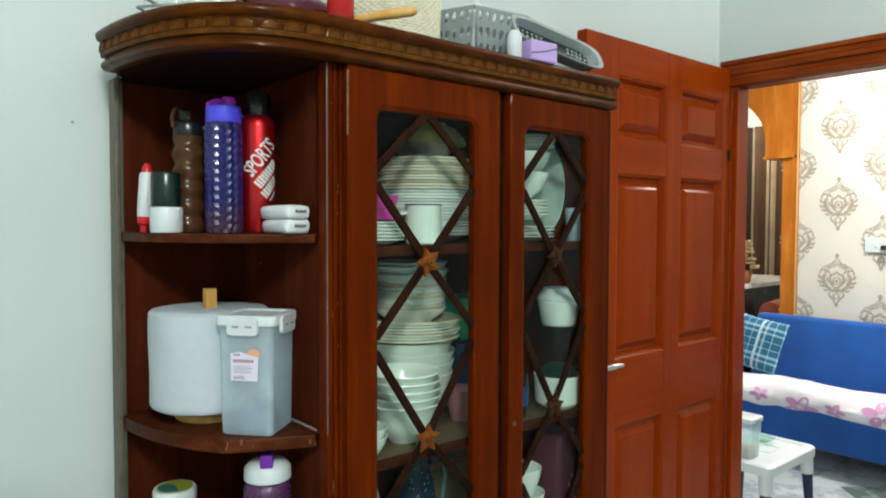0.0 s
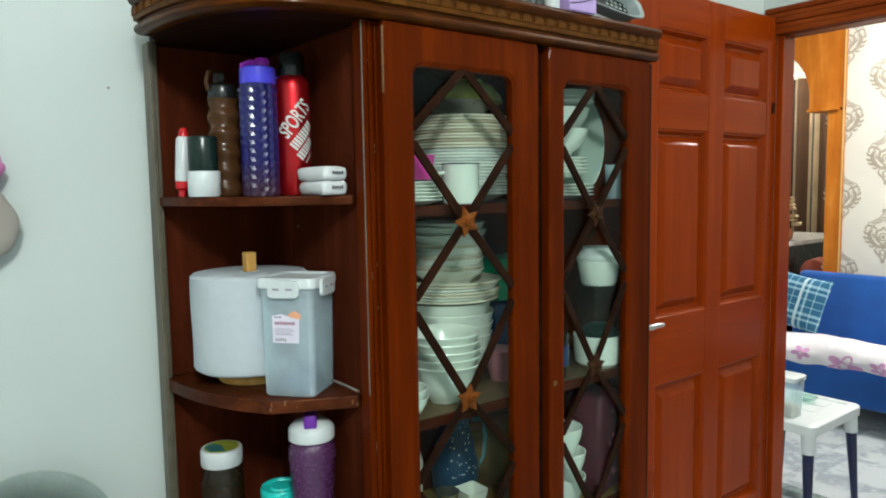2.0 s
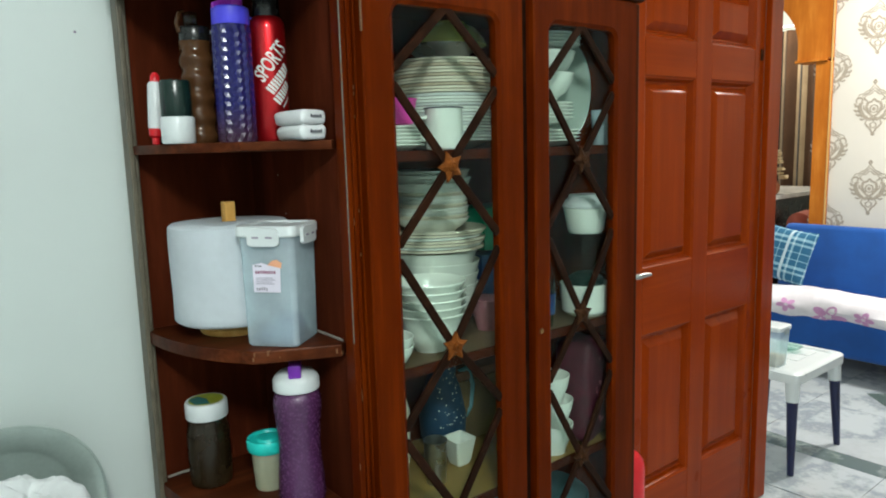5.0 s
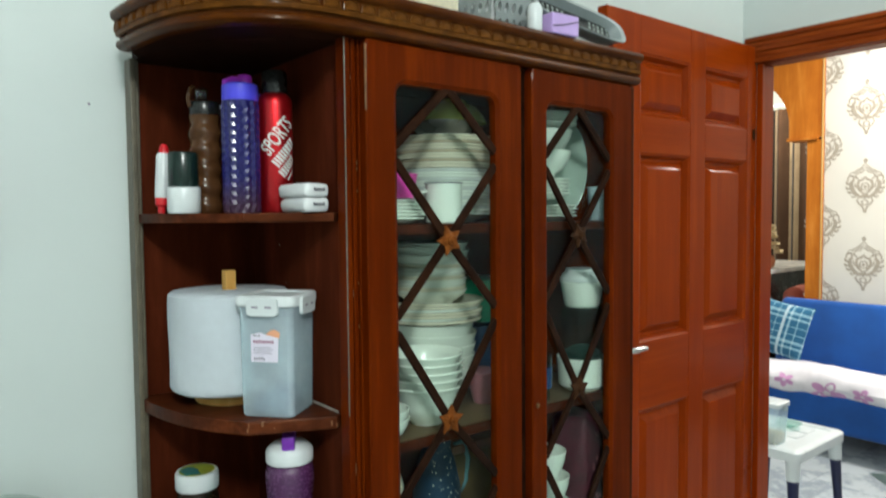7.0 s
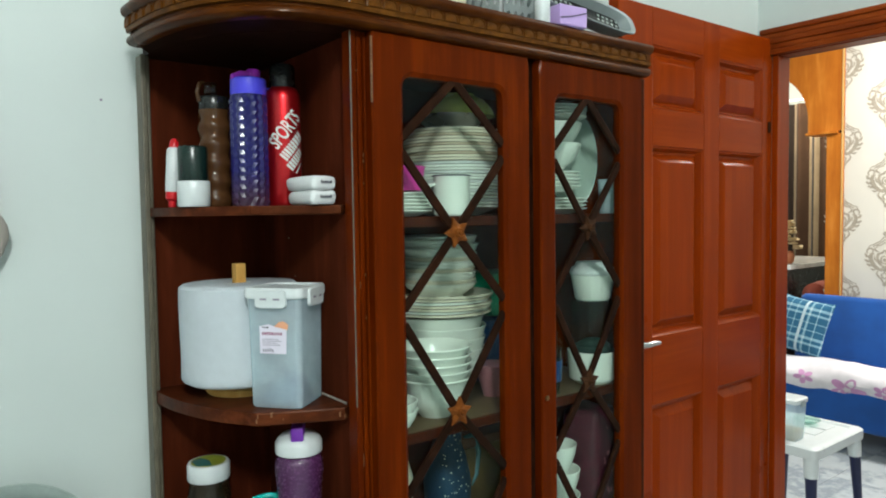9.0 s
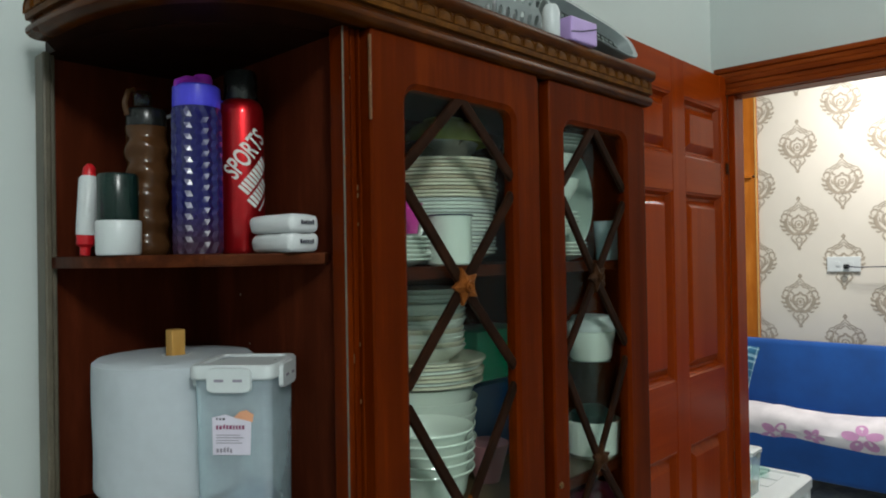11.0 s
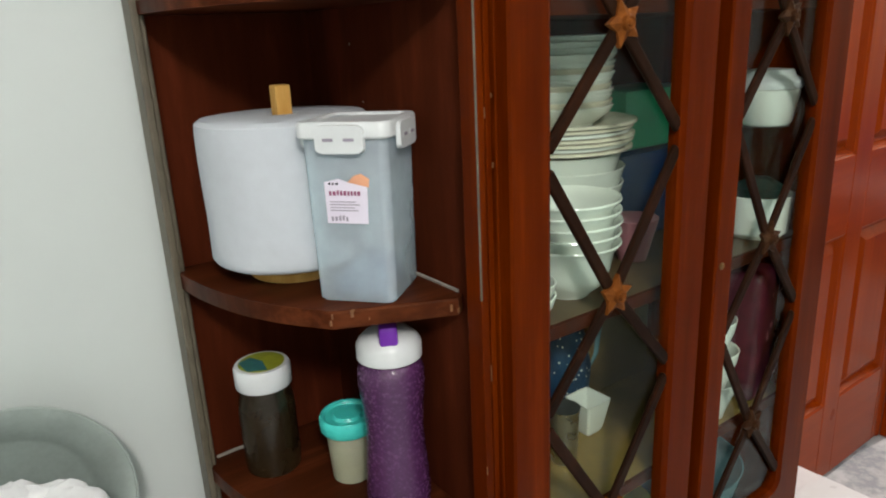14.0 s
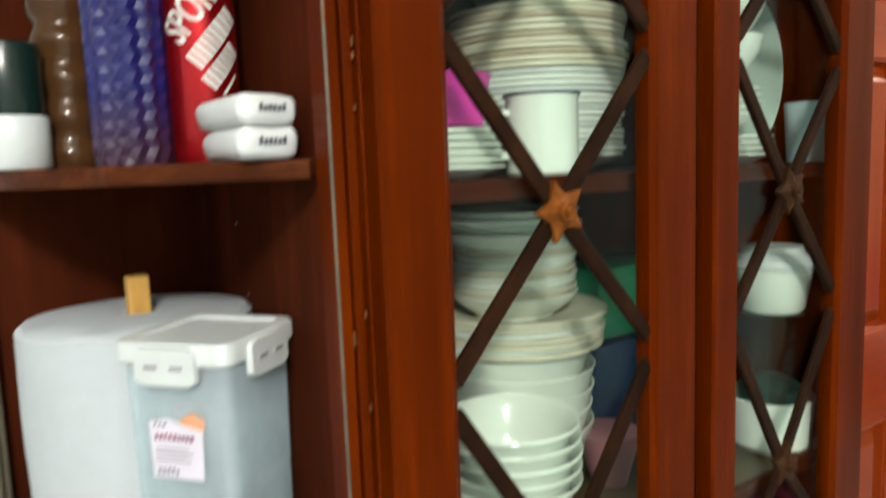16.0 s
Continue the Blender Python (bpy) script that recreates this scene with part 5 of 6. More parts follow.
part("wrap", bm, "maroon", t, "", True, True)
pet = bmesh.new()
for k in range(16):
    u, v, s = rr.uniform(-0.04, 0.04), rr.uniform(0.03, 0.23), rr.uniform(0.004, 0.010)
    a0 = rr.uniform(0, 6)
    blob(pet, [(u + s * (1 if i % 2 else 0.45) * math.cos(a0 + i * math.pi / 5), v + s * (1 if i % 2 else 0.45) * math.sin(a0 + i * math.pi / 5)) for i in range(10)], lambda p, q: (p, -0.0565, q))
part("printed_flowers", pet, "rose", t, "", False, True, "stuff")
t = thing("glass_bowl", (1.37, 1.36, I4), "pale teal glass bowl", "bowl")
turned("bowl", [(0, 0), (0.06, 0), (0.13, 0.10), (0.14, 0.16), (0.137, 0.16), (0.12, 0.10), (0, 0.01)], "bluepale", t)

# ---- things on top of the cabinet ----
TOP = 1.8375


def wire_basket(x, y, w, d, h, rz):
    t = thing("wire_rack", (x, y, TOP), "silvery wire basket on the cabinet top", "rack", "", rz)
    for z, k in ((0.004, 0.93), (h * 0.22, 0.95), (h * 0.44, 0.965), (h * 0.7, 0.98), (h, 1.0)):
        pts = [(k * px * w / 2, k * py * d / 2, z) for px, py in ((-1, -0.95), (-0.95, -1), (0.95, -1), (1, -0.95), (1, 0.95), (0.95, 1), (-0.95, 1), (-1, 0.95))]
        part("hoop", tube(pts, 0.0028, 8, None, True), "silver", t, "", True, True)
    for i in range(4):
        f = -0.8 + 1.6 * i / 3
        part("wire", tube([(f * w / 2, -d / 2, h), (f * 0.93 * w / 2, -0.93 * d / 2, 0.004), (f * 0.93 * w / 2, 0.93 * d / 2, 0.004), (f * w / 2, d / 2, h)], 0.0018, 6), "silver", t, "", True, True)


wire_basket(0.572, 1.392, 0.17, 0.11, 0.11, -51)
t = thing("wrapped_bundle", (0.778, 1.392, TOP), "dark wine bundle in clear plastic wrap", "bundle")
bm = bmesh.new()
bmesh.ops.create_icosphere(bm, subdivisions=4, radius=1)
for v in bm.verts:
    n3 = noise.noise(v.co * 3.1) * 0.16 + noise.noise(v.co * 9) * 0.06
    v.co = Vector((v.co.x * 0.135, v.co.y * 0.09, max(-0.045, v.co.z * 0.042))) * (1 + n3)
    v.co.z = max(0.0, v.co.z + 0.045)
part("wrapping", bm, "maroon", t, "", True, True)
t = thing("plastic_jar", (0.808, 1.265, TOP), "tall clear red plastic jar", "jar")
turned("jar", [(0, 0), (0.024, 0), (0.026, 0.004), (0.026, 0.16), (0.022, 0.168), (0, 0.168)], "redglow", t)


def woven_basket(x, y, r, h):
    """A round basket of upright stakes with rows woven in and out."""
    t = thing("woven_basket", (x, y, TOP), "cream woven round basket on the cabinet", "basket")
    bm = bmesh.new()
    rows, n = 34, 96
    for j in range(rows):
        z = 0.004 + j * h / rows
        ring = []
        for i in range(n):
            a = 2 * math.pi * i / n
            k = r * (0.94 + 0.06 * z / h) + 0.0016 * math.cos(n / 2 * a + math.pi * j)
            ring.append((k * math.cos(a), k * math.sin(a), z))
        tube(ring, 0.0028, 5, bm, True)
    part("weave", bm, "straw", t, "", True, True, "stuff")
    turned("lining", [(0, 0.003), (r * 0.91, 0.003), (r * 0.965, h), (r * 0.955, h), (r * 0.9, 0.006), (0, 0.006)], "straw", t)


woven_basket(1.042, 1.43, 0.120, 0.20)
t = thing("wooden_spoon", (0.915, 1.255, TOP), "pale wooden spatula handle", "spatula")
part("handle", tube([(-0.10, 0.05, 0.032), (-0.04, 0.02, 0.048), (0.0, 0.0, 0.058), (0.045, -0.02, 0.0685), (0.052, -0.024, 0.0695)], [0.006, 0.009, 0.0105, 0.0105, 0.006], 12, None, False, 0.8), "pine", t, "", True, True)
part("blade", box(-0.17, -0.10, 0.035, 0.07, 0.0, 0.036, 0.008), "pine", t, "", True, True)


def holed_wall(w, h, taper, cols, rows):
    """A flat basket side with round-cornered slanted holes, as one sheet with thickness."""
    bm = bmesh.new()
    cw, ch = w / cols, h / rows
    cache = {}

    def vert(u, v, d):
        key = (round(u, 5), round(v, 5), d)
        if key not in cache:
            k = 1 - taper * (1 - v / h)
            cache[key] = bm.verts.new((u * k, d, v))
        return cache[key]

    for i in range(cols):
        for j in range(rows):
            cx, cy = -w / 2 + (i + 0.5) * cw, (j + 0.5) * ch
            ox = [(cx + sx * cw / 2, cy + sy * ch / 2) for sx, sy in ((-1, -1), (0, -1), (1, -1), (1, 0), (1, 1), (0, 1), (-1, 1), (-1, 0))]
            inn = [(cx + 0.30 * cw * math.cos(a) + 0.10 * cw * math.sin(a), cy + 0.33 * ch * math.sin(a)) for a in [radians(225 + 45 * k) for k in range(8)]]
            for d in (0.0, 0.0025):
                for k in range(8):
                    m = (k + 1) % 8
                    bm.faces.new((vert(*ox[k], d), vert(*ox[m], d), vert(*inn[m], d), vert(*inn[k], d)))
            for k in range(8):
                m = (k + 1) % 8
                bm.faces.new((vert(*inn[k], 0.0), vert(*inn[m], 0.0), vert(*inn[m], 0.0025), vert(*inn[k], 0.0025)))
    return bm


t = thing("plastic_basket", (1.215, 1.325, TOP), "grey perforated plastic basket holding clear wrap", "basket")
BH = 0.150
plan = [Vector(p) for p in ((0, 0, 0), (0.152, -0.022, 0), (0.107, 0.101, 0), (-0.045, 0.115, 0))]
mid = sum(plan, Vector()) / 4
for p, q in zip(plan, plan[1:] + plan[:1]):
    w = (q - p).length
    sd = part("side", holed_wall(w, BH, 0.20, 7 if w > 0.15 else 6, 4), "grey", t, "", False, True)
    sd.matrix_basis = Matrix.Translation((p + q) / 2 * 0.95 + mid * 0.05) @ pose(0, 0, 0, 0, 0, math.degrees(math.atan2(q.y - p.y, q.x - p.x))) @ pose(0, 0, 0, 5, 0, 0)
part("floor", prism([tuple((mid.lerp(p, 0.86))[:2]) for p in plan], 0.001, 0.004), "grey", t, "", False, True)
part("rim", tube([mid.lerp(p, 1.06) + Vector((0, 0, BH - 0.001)) for p in plan], 0.005, 8, None, True), "grey", t, "", True, True)
t = thing("plastic_wrap", (1.268, 1.372, TOP + 0.0045), "crumpled clear white polythene in the basket", "plastic bag")
bm = bmesh.new()
bmesh.ops.create_icosphere(bm, subdivisions=4, radius=1)
for v in bm.verts:
    v.co = Vector((v.co.x * 0.056, v.co.y * 0.040, v.co.z * 0.086)) * (1 + 0.2 * noise.noise(v.co * 3) + 0.08 * noise.noise(v.co * 8))
    v.co.z = max(0, v.co.z + 0.085)
part("wrap", bm, "bag", t, "", True, True)

t = thing("lilac_box", (1.262, 1.180, TOP), "lilac cardboard box with dark line", "box", "", -4)
part("box", box(-0.034, 0.046, -0.03, 0.03, 0, 0.044, 0.003), "lilac", t, "", False, True)
part("line", tube([(-0.034, -0.0308, 0.014), (0.0, -0.0312, 0.020), (0.046, -0.0308, 0.033)], 0.0012, 6), "ink", t, "", False, True)
t = thing("white_bottle", (1.196, 1.176, TOP), "small white plastic bottle", "bottle")
turned("bottle", [(0, 0), (0.014, 0), (0.016, 0.003), (0.0165, 0.046), (0.013, 0.056), (0.010, 0.060), (0, 0.0605)], "white", t)
t = thing("serving_tray", (1.368, 1.222, TOP), "grey tray leaning at a slant with black mat in it", "tray")
ring = []
for k in range(40):
    a = 2 * math.pi * k / 40
    c, s2 = math.cos(a), math.sin(a)
    ring.append((0.142 * abs(c) ** 0.45 * (1 if c > 0 else -1), 0.036 * abs(s2) ** 0.6 * (1 if s2 > 0 else -1)))
tr = stacked([([(x * 0.90, y * 0.84) for x, y in ring], 0.0), (ring, 0.026), ([(x * 1.06, y * 1.10) for x, y in ring], 0.029), ([(x * 1.06, y * 1.10) for x, y in ring], 0.033), ([(x * 0.97, y * 0.96) for x, y in ring], 0.031), ([(x * 0.87, y * 0.81) for x, y in ring], 0.004)])
TILT = pose(0, 0.0, 0.052, 62, 0, 0) @ pose(0, 0, 0, 0, 0, -9.5)
part("tray", tr, "grey", t, "", True, True).matrix_basis = TILT
part("mat", box(-0.122, 0.122, -0.028, 0.028, 0.008, 0.0105, 0.001), "black", t, "black mat", False, True).matrix_basis = TILT
lat = bmesh.new()
for i in range(16):
    for j in range(4):
        if i < 6 or i > 10:
            box(-0.118 + 0.015 * i + 0.0035 * (j % 2), -0.111 + 0.015 * i + 0.0035 * (j % 2), -0.026 + 0.013 * j, -0.020 + 0.013 * j, 0.0108, 0.0118, 0, lat)
part("lattice", lat, "tray", t, "small silvery check", False, True, "stuff").matrix_basis = TILT


# ---- beside the cabinet ----
t = thing("side_table", (0.10, 1.45, 0), "plain dark wooden side table against the wall", "table")
part("tabletop", box(-0.33, 0.40, 1.24, 1.66, 0.595, 0.62, 0.004), "shelf", t)
for x in (-0.30, 0.36):
    for y in (1.27, 1.62):
        part("leg", box(x - 0.02, x + 0.02, y - 0.02, y + 0.02, 0, 0.5945, 0.003), "dark", t)
t = thing("steel_tray", (0.232, 1.66, 0.62), "round dull steel tray leaning against the wall", "tray")
LEAN = pose(0, -0.030, 0.161, 83, 0, 0)
part("pan", lathe([(0, 0.0), (0.103, 0.0), (0.110, 0.004), (0.127, 0.017), (0.157, 0.0225), (0.158, 0.0205), (0.128, 0.014), (0.112, 0.001), (0.104, -0.003), (0, -0.003)], 0, 0, 0, 64), "tray", t, "", True, True).matrix_basis = LEAN
part("rim", lathe([(0.1565, 0.0222), (0.1575, 0.0242), (0.160, 0.0242), (0.161, 0.0225), (0.160, 0.0205), (0.1575, 0.0200), (0.1565, 0.0222)], 0, 0, 0, 64), "tray", t, "rolled steel rim", True, True).matrix_basis = LEAN


def crumple(name, loc, size, mat, label, category, seed, rough=0.28):
    """A crushed bag: an uneven closed skin that rests on its support."""
    t = thing(name, loc, label, category)
    bm = bmesh.new()
    bmesh.ops.create_icosphere(bm, subdivisions=5, radius=1)
    off = Vector((seed * 3.1, seed * 1.7, seed))
    for v in bm.verts:
        k = 1 + rough * noise.noise(v.co * 2.1 + off) + rough * 0.45 * abs(noise.noise(v.co * 5.3 + off)) + 0.05 * noise.noise(v.co * 14 + off)
        v.co = Vector((v.co.x * size[0], v.co.y * size[1], v.co.z * size[2])) * k
        v.co.z = max(0.0, v.co.z + size[2] * 0.8)
    return t, part("bag", bm, mat, t, "", True, True)


t, skin = crumple("plastic_bag", (0.235, 1.540, 0.6205), (0.125, 0.060, 0.134), "bag", "crumpled white polythene bag with orange and black print", "plastic bag", 2)
rr = random.Random(11)
for k in range(14):
    u, v, s = rr.uniform(-0.06, 0.10), rr.uniform(0.14, 0.24), rr.uniform(0.005, 0.013)
    mat = ["ink", "brownprint", "orange", "ink"][k % 4]
    bm = bmesh.new()
    n = 7
    blob(bm, [(u + s * rr.uniform(0.5, 1.4) * math.cos(2 * math.pi * i / n), v + s * rr.uniform(0.3, 0.9) * math.sin(2 * math.pi * i / n)) for i in range(n)], lambda p, q: (p, -0.085, q))
    ob = part("print", bm, mat, t, "", False, True)
    sw = ob.modifiers.new("lay", "SHRINKWRAP")
    sw.target, sw.wrap_method, sw.offset = skin, "NEAREST_SURFACEPOINT", 0.0012

# cloth bag hung on the wall
t = thing("hanging_bag", (0.122, wall_y(0.122) - 0.05, 1.375), "pink and beige cloth bag hung on the wall", "bag")
bm = bmesh.new()
bmesh.ops.create_icosphere(bm, subdivisions=4, radius=1)
for v in bm.verts:
    v.co = Vector((v.co.x * (0.135 - 0.02 * v.co.z), v.co.y * 0.04, v.co.z * 0.10 + 0.05)) * (1 + 0.06 * noise.noise(v.co * 3))
part("bag", bm, "beige", t, "", True, True)
bm = bmesh.new()
bmesh.ops.create_icosphere(bm, subdivisions=4, radius=1)
for v in bm.verts:
    v.co = Vector((v.co.x * 0.130 - 0.010, v.co.y * 0.044, v.co.z * 0.062 + 0.145)) * (1 + 0.05 * noise.noise(v.co * 4))
part("flap", bm, "pinkcloth", t, "pink cloth flap", True, True)
part("strap", tube([(-0.06, 0.01, 0.19), (-0.03, 0.03, 0.30), (-0.02, 0.045, 0.36), (-0.01, 0.03, 0.30), (0.03, 0.01, 0.19)], 0.006, 8), "beige", t, "", True, True)
part("hook", tube([(-0.02, 0.052, 0.37), (-0.02, 0.03, 0.365), (-0.02, 0.02, 0.375)], 0.004, 8), "silver", t, "", True, True)
wy = wall_y(0.435)
speck = part("wall_mark", lathe([(0, 0), (0.003, 0.0), (0.002, 0.001), (0, 0.0013)], 0, 0, 0, 8), "ink_pale", None, "small grey smudge on the plaster", kind="structure", category="mark")
speck.matrix_world = pose(0.435, wy - 0.0005, 1.681, 90, 0, 0)

# white box and red canister behind the cabinet end
t = thing("white_carton", (1.70, 1.22, 0), "plain white cardboard carton on the floor", "carton")
part("carton", box(-0.10, 0.09, -0.15, 0.19, 0, 0.352, 0.004), "white", t, "", False, True)
part("flap", box(-0.095, 0.085, -0.145, 0.02, 0.3525, 0.3555, 0.001), "white", t, "", False, True)
t = thing("red_canister", (1.742, 1.345, 0.3525), "red plastic canister on the carton", "canister")
turned("canister", [(0, 0), (0.052, 0), (0.056, 0.005), (0.056, 0.125), (0.052, 0.150), (0.040, 0.168), (0, 0.176)], "redp", t)

# ---- wallpaper print ----
def damask():
    """One damask motif of flat printed strokes, alike on both sides."""
    bm = bmesh.new()
    put = lambda u, v: (0.0, u, v)

    def both(pts, w):
        ribbon(bm, pts, w * 1.75, put)
        ribbon(bm, [(-u, v) for u, v in pts], w * 1.75, put)

    def spiral(cu, cv, r0, r1, a0, a1, w):
        pts = [(cu + (r0 + (r1 - r0) * k / 16) * math.cos(radians(a0 + (a1 - a0) * k / 16)), cv + (r0 + (r1 - r0) * k / 16) * math.sin(radians(a0 + (a1 - a0) * k / 16))) for k in range(17)]
        both(pts, w)

    # eye, ring and shield
    blob(bm, [(0.009 * math.cos(a), 0.011 * math.sin(a)) for a in np.linspace(0, 2 * math.pi, 13)[:-1]], put)
    both([(0.0, 0.024), (0.014, 0.017), (0.019, 0.0), (0.014, -0.016), (0.0, -0.022)], 0.0055)
    both([(0.0, 0.060), (0.010, 0.044), (0.030, 0.036), (0.036, 0.012), (0.028, -0.014), (0.014, -0.034), (0.0, -0.042)], 0.0085)
    blob(bm, [(0.0, -0.074), (0.020, -0.050), (0.010, -0.042), (0.0, -0.046), (-0.010, -0.042), (-0.020, -0.050)], put)
    # cup arms with leaf tips
    both([(0.010, -0.064), (0.030, -0.054), (0.050, -0.036), (0.062, -0.012), (0.068, 0.012), (0.064, 0.032), (0.052, 0.040)], 0.0125)
    both([(0.056, -0.034), (0.072, -0.034), (0.086, -0.026)], 0.0085)
    both([(0.066, -0.010), (0.084, -0.010), (0.096, 0.000)], 0.0085)
    both([(0.070, 0.016), (0.086, 0.020), (0.094, 0.036)], 0.0085)
    both([(0.040, -0.056), (0.054, -0.060), (0.066, -0.054)], 0.0065)
    # scrolls and dome
    spiral(0.066, 0.052, 0.022, 0.007, -50, 250, 0.0058)
    both([(0.082, 0.060), (0.072, 0.084), (0.052, 0.090), (0.038, 0.102), (0.022, 0.110), (0.012, 0.126), (0.0, 0.140)], 0.0036)
    both([(0.046, 0.066), (0.036, 0.082), (0.018, 0.086), (0.008, 0.098), (0.0, 0.104)], 0.0040)
    both([(0.0, 0.122), (0.012, 0.108), (0.028, 0.094), (0.046, 0.084), (0.058, 0.074)], 0.0036)
    both([(0.030, 0.046), (0.044, 0.056), (0.050, 0.070)], 0.0060)
    both([(0.036, -0.010), (0.048, 0.004), (0.050, 0.024)], 0.0050)
    both([(0.0, 0.168), (0.007, 0.154), (0.0, 0.142)], 0.0060)
    # pendant
    both([(0.030, -0.062), (0.038, -0.082), (0.027, -0.100), (0.014, -0.112), (0.008, -0.128), (0.0, -0.138)], 0.0060)
    both([(0.0, -0.074), (0.015, -0.086), (0.012, -0.100), (0.0, -0.110)], 0.0050)
    blob(bm, [(0.010 * math.cos(a), -0.143 + 0.012 * math.sin(a)) for a in np.linspace(0, 2 * math.pi, 11)[:-1]], put)
    return bm


motif = None
PY, PZ, Y0, Z0M = 0.522, 0.510, 1.665, 1.352
for i in range(-4, 2):
    for j in range(-3, 4):
        for half in (0, 1):
            y, z = Y0 + (i + 0.5 * half) * PY, Z0M + (j + 0.5 * half) * PZ
            if not (0.0 < y < 2.25 and 0.5 < z < 2.8):
                continue
            m = pose(FAR - 0.0012, y, z) @ Matrix.Diagonal((1, 1.24, 1.10, 1))
            if motif is None:
                motif = part("motif", damask(), "print", wallpaper, "brown printed damask motif", False, True)
                motif.matrix_basis = m
            else:
                share(motif, "motif", wallpaper, m)

sock = thing("socket_plate", (FAR, 1.665, 1.345), "white double wall socket with a black plug and lead", "socket")
part("plate", box(-0.012, -0.001, -0.095, 0.095, -0.048, 0.048, 0.003), "white", sock, "", False, True)
for y in (-0.045, 0.03):
    part("rocker", box(-0.016, -0.0121, y - 0.012, y + 0.012, -0.012, 0.018, 0.001), "white", sock, "", False, True)
part("plug", box(-0.045, -0.0125, -0.035, -0.005, -0.03, 0.0, 0.006), "black", sock, "black plug", True, True)
part("lead", tube([(-0.04, -0.02, -0.015), (-0.06, -0.10, -0.018), (-0.05, -0.3, -0.012), (-0.04, -0.6, -0.02), (-0.03, -1.2, -0.06)], 0.0035, 6), "ink", sock, "thin dark lead", True, True)

# ---- wooden arch and alcove ----
arch = thing("wooden_arch", (FAR + 0.06, 2.6, 0), "orange varnished wooden arch beside the wallpaper", "arch", kind="structure")
part("pilaster", box(FAR - 0.012, FAR + 0.13, 2.182, 2.292, 0, 1.938, 0.003), "arch", arch)
part("edge_strip", box(FAR - 0.018, FAR - 0.0125, 2.182, 2.194, 0, 2.968, 0.001), "archpale", arch)
head = bmesh.new()
low = [(2.182, 1.957), (2.4145, 1.957)] + [(2.85 - 0.435 * math.cos(radians(a)), 2.05 + 0.39 * math.sin(radians(a))) for a in range(0, 91, 6)] + [(3.19, 2.44)]
cols_ = [[head.verts.new(p) for p in ((FAR - 0.012, y, z), (FAR - 0.012, y, 2.968), (FAR + 0.13, y, 2.968), (FAR + 0.13, y, z))] for y, z in low]
for p, q in zip(cols_, cols_[1:]):
    for i in range(4):
        j = (i + 1) % 4
        head.faces.new((p[i], q[i], q[j], p[j]))
head.faces.new(cols_[0]), head.faces.new(cols_[-1])
part("arch_head", head, "arch", arch, "arched wooden head panel")
part("capital", box(FAR - 0.030, FAR + 0.13, 2.215, 2.425, 1.9385, 1.9565, 0.003), "arch", arch)

cur = thing("curtain", (6.45, 3.2, 0), "brown and gold striped floor-length curtain", "curtain")


def strip(y0, y1, mat):
    f = lambda u, v: (6.45 + 0.035 * math.sin((y0 + (y1 - y0) * u) * 46) + 0.02 * math.sin((y0 + (y1 - y0) * u) * 19), y0 + (y1 - y0) * u, 0.03 + 2.34 * v)
    bm = cloth(10, 4, f)
    bmesh.ops.solidify(bm, geom=bm.faces[:], thickness=0.003)
    part("curtain_strip", bm, mat, cur, "", True)


y = 2.45
k = 0
while y < 3.9:
    w = (0.085, 0.035, 0.05, 0.03)[k % 4]
    strip(y, y + w, ("curtain", "curtainp", "curtaind", "curtainp")[k % 4])
    y += w
    k += 1
part("rail", tube([(6.45, 2.1, 2.40), (6.45, 3.0, 2.40), (6.45, 3.95, 2.40)], 0.014, 10), "white", cur, "pale curtain rail", True)

t = thing("bar_counter", (5.8, 2.85, 0), "dark counter with a pale marble top", "counter")
part("body", box(5.27, 6.32, 2.63, 3.05, 0, 0.985, 0.004), "black", t)
part("top", box(5.24, 6.34, 2.60, 3.08, 0.986, 1.022, 0.006), "stone", t, "pale marble slab")
t = thing("flower_pot", (5.36, 2.68, 1.0225), "gold artificial flowers in a terracotta pot", "potted flowers")
turned("pot", [(0, 0), (0.03, 0), (0.045, 0.02), (0.05, 0.06), (0.04, 0.085), (0.045, 0.095), (0, 0.095)], "terracotta", t)
rr = random.Random(5)
for k in range(20):
    h = 0.11 + 0.011 * k + rr.uniform(-0.006, 0.006)
    a, rad = rr.uniform(0, 6.28), (0.085 - 0.0034 * k) * rr.uniform(0.5, 1.0)
    bm = bmesh.new()
    for p in range(6):
        b2 = a + p * math.pi / 3
        c = Vector((rad * math.cos(a), rad * math.sin(a), h))
        u = Vector((math.cos(b2), math.sin(b2) * 0.8, 0.35)) * 0.046
        w = Vector((-math.sin(b2), math.cos(b2), 0.2)) * 0.023
        vs = [bm.verts.new(q) for q in (c, c + u * 0.6 + w, c + u, c + u * 0.6 - w)]
        bm.faces.new(vs)
    part("flower", bm, "gold", t, "", False, True)
part("stem", tube([(0, 0, 0.09), (0.004, 0, 0.18), (0, 0.003, 0.33)], 0.003, 6), "terracotta", t, "", True, True)
t = thing("rust_armchair", (5.5, 2.44, 0), "rust red upholstered armchair with a round arm", "armchair")
part("arm", tube([(5.26, 2.44, 0.80), (5.28, 2.44, 0.81), (5.42, 2.44, 0.815), (5.62, 2.44, 0.81), (5.66, 2.44, 0.80)], [0.04, 0.09, 0.095, 0.09, 0.04], 18), "brick", t, "", True)
part("base", box(5.26, 5.66, 2.32, 2.575, 0.0, 0.76, 0.03), "brick", t, "", True)

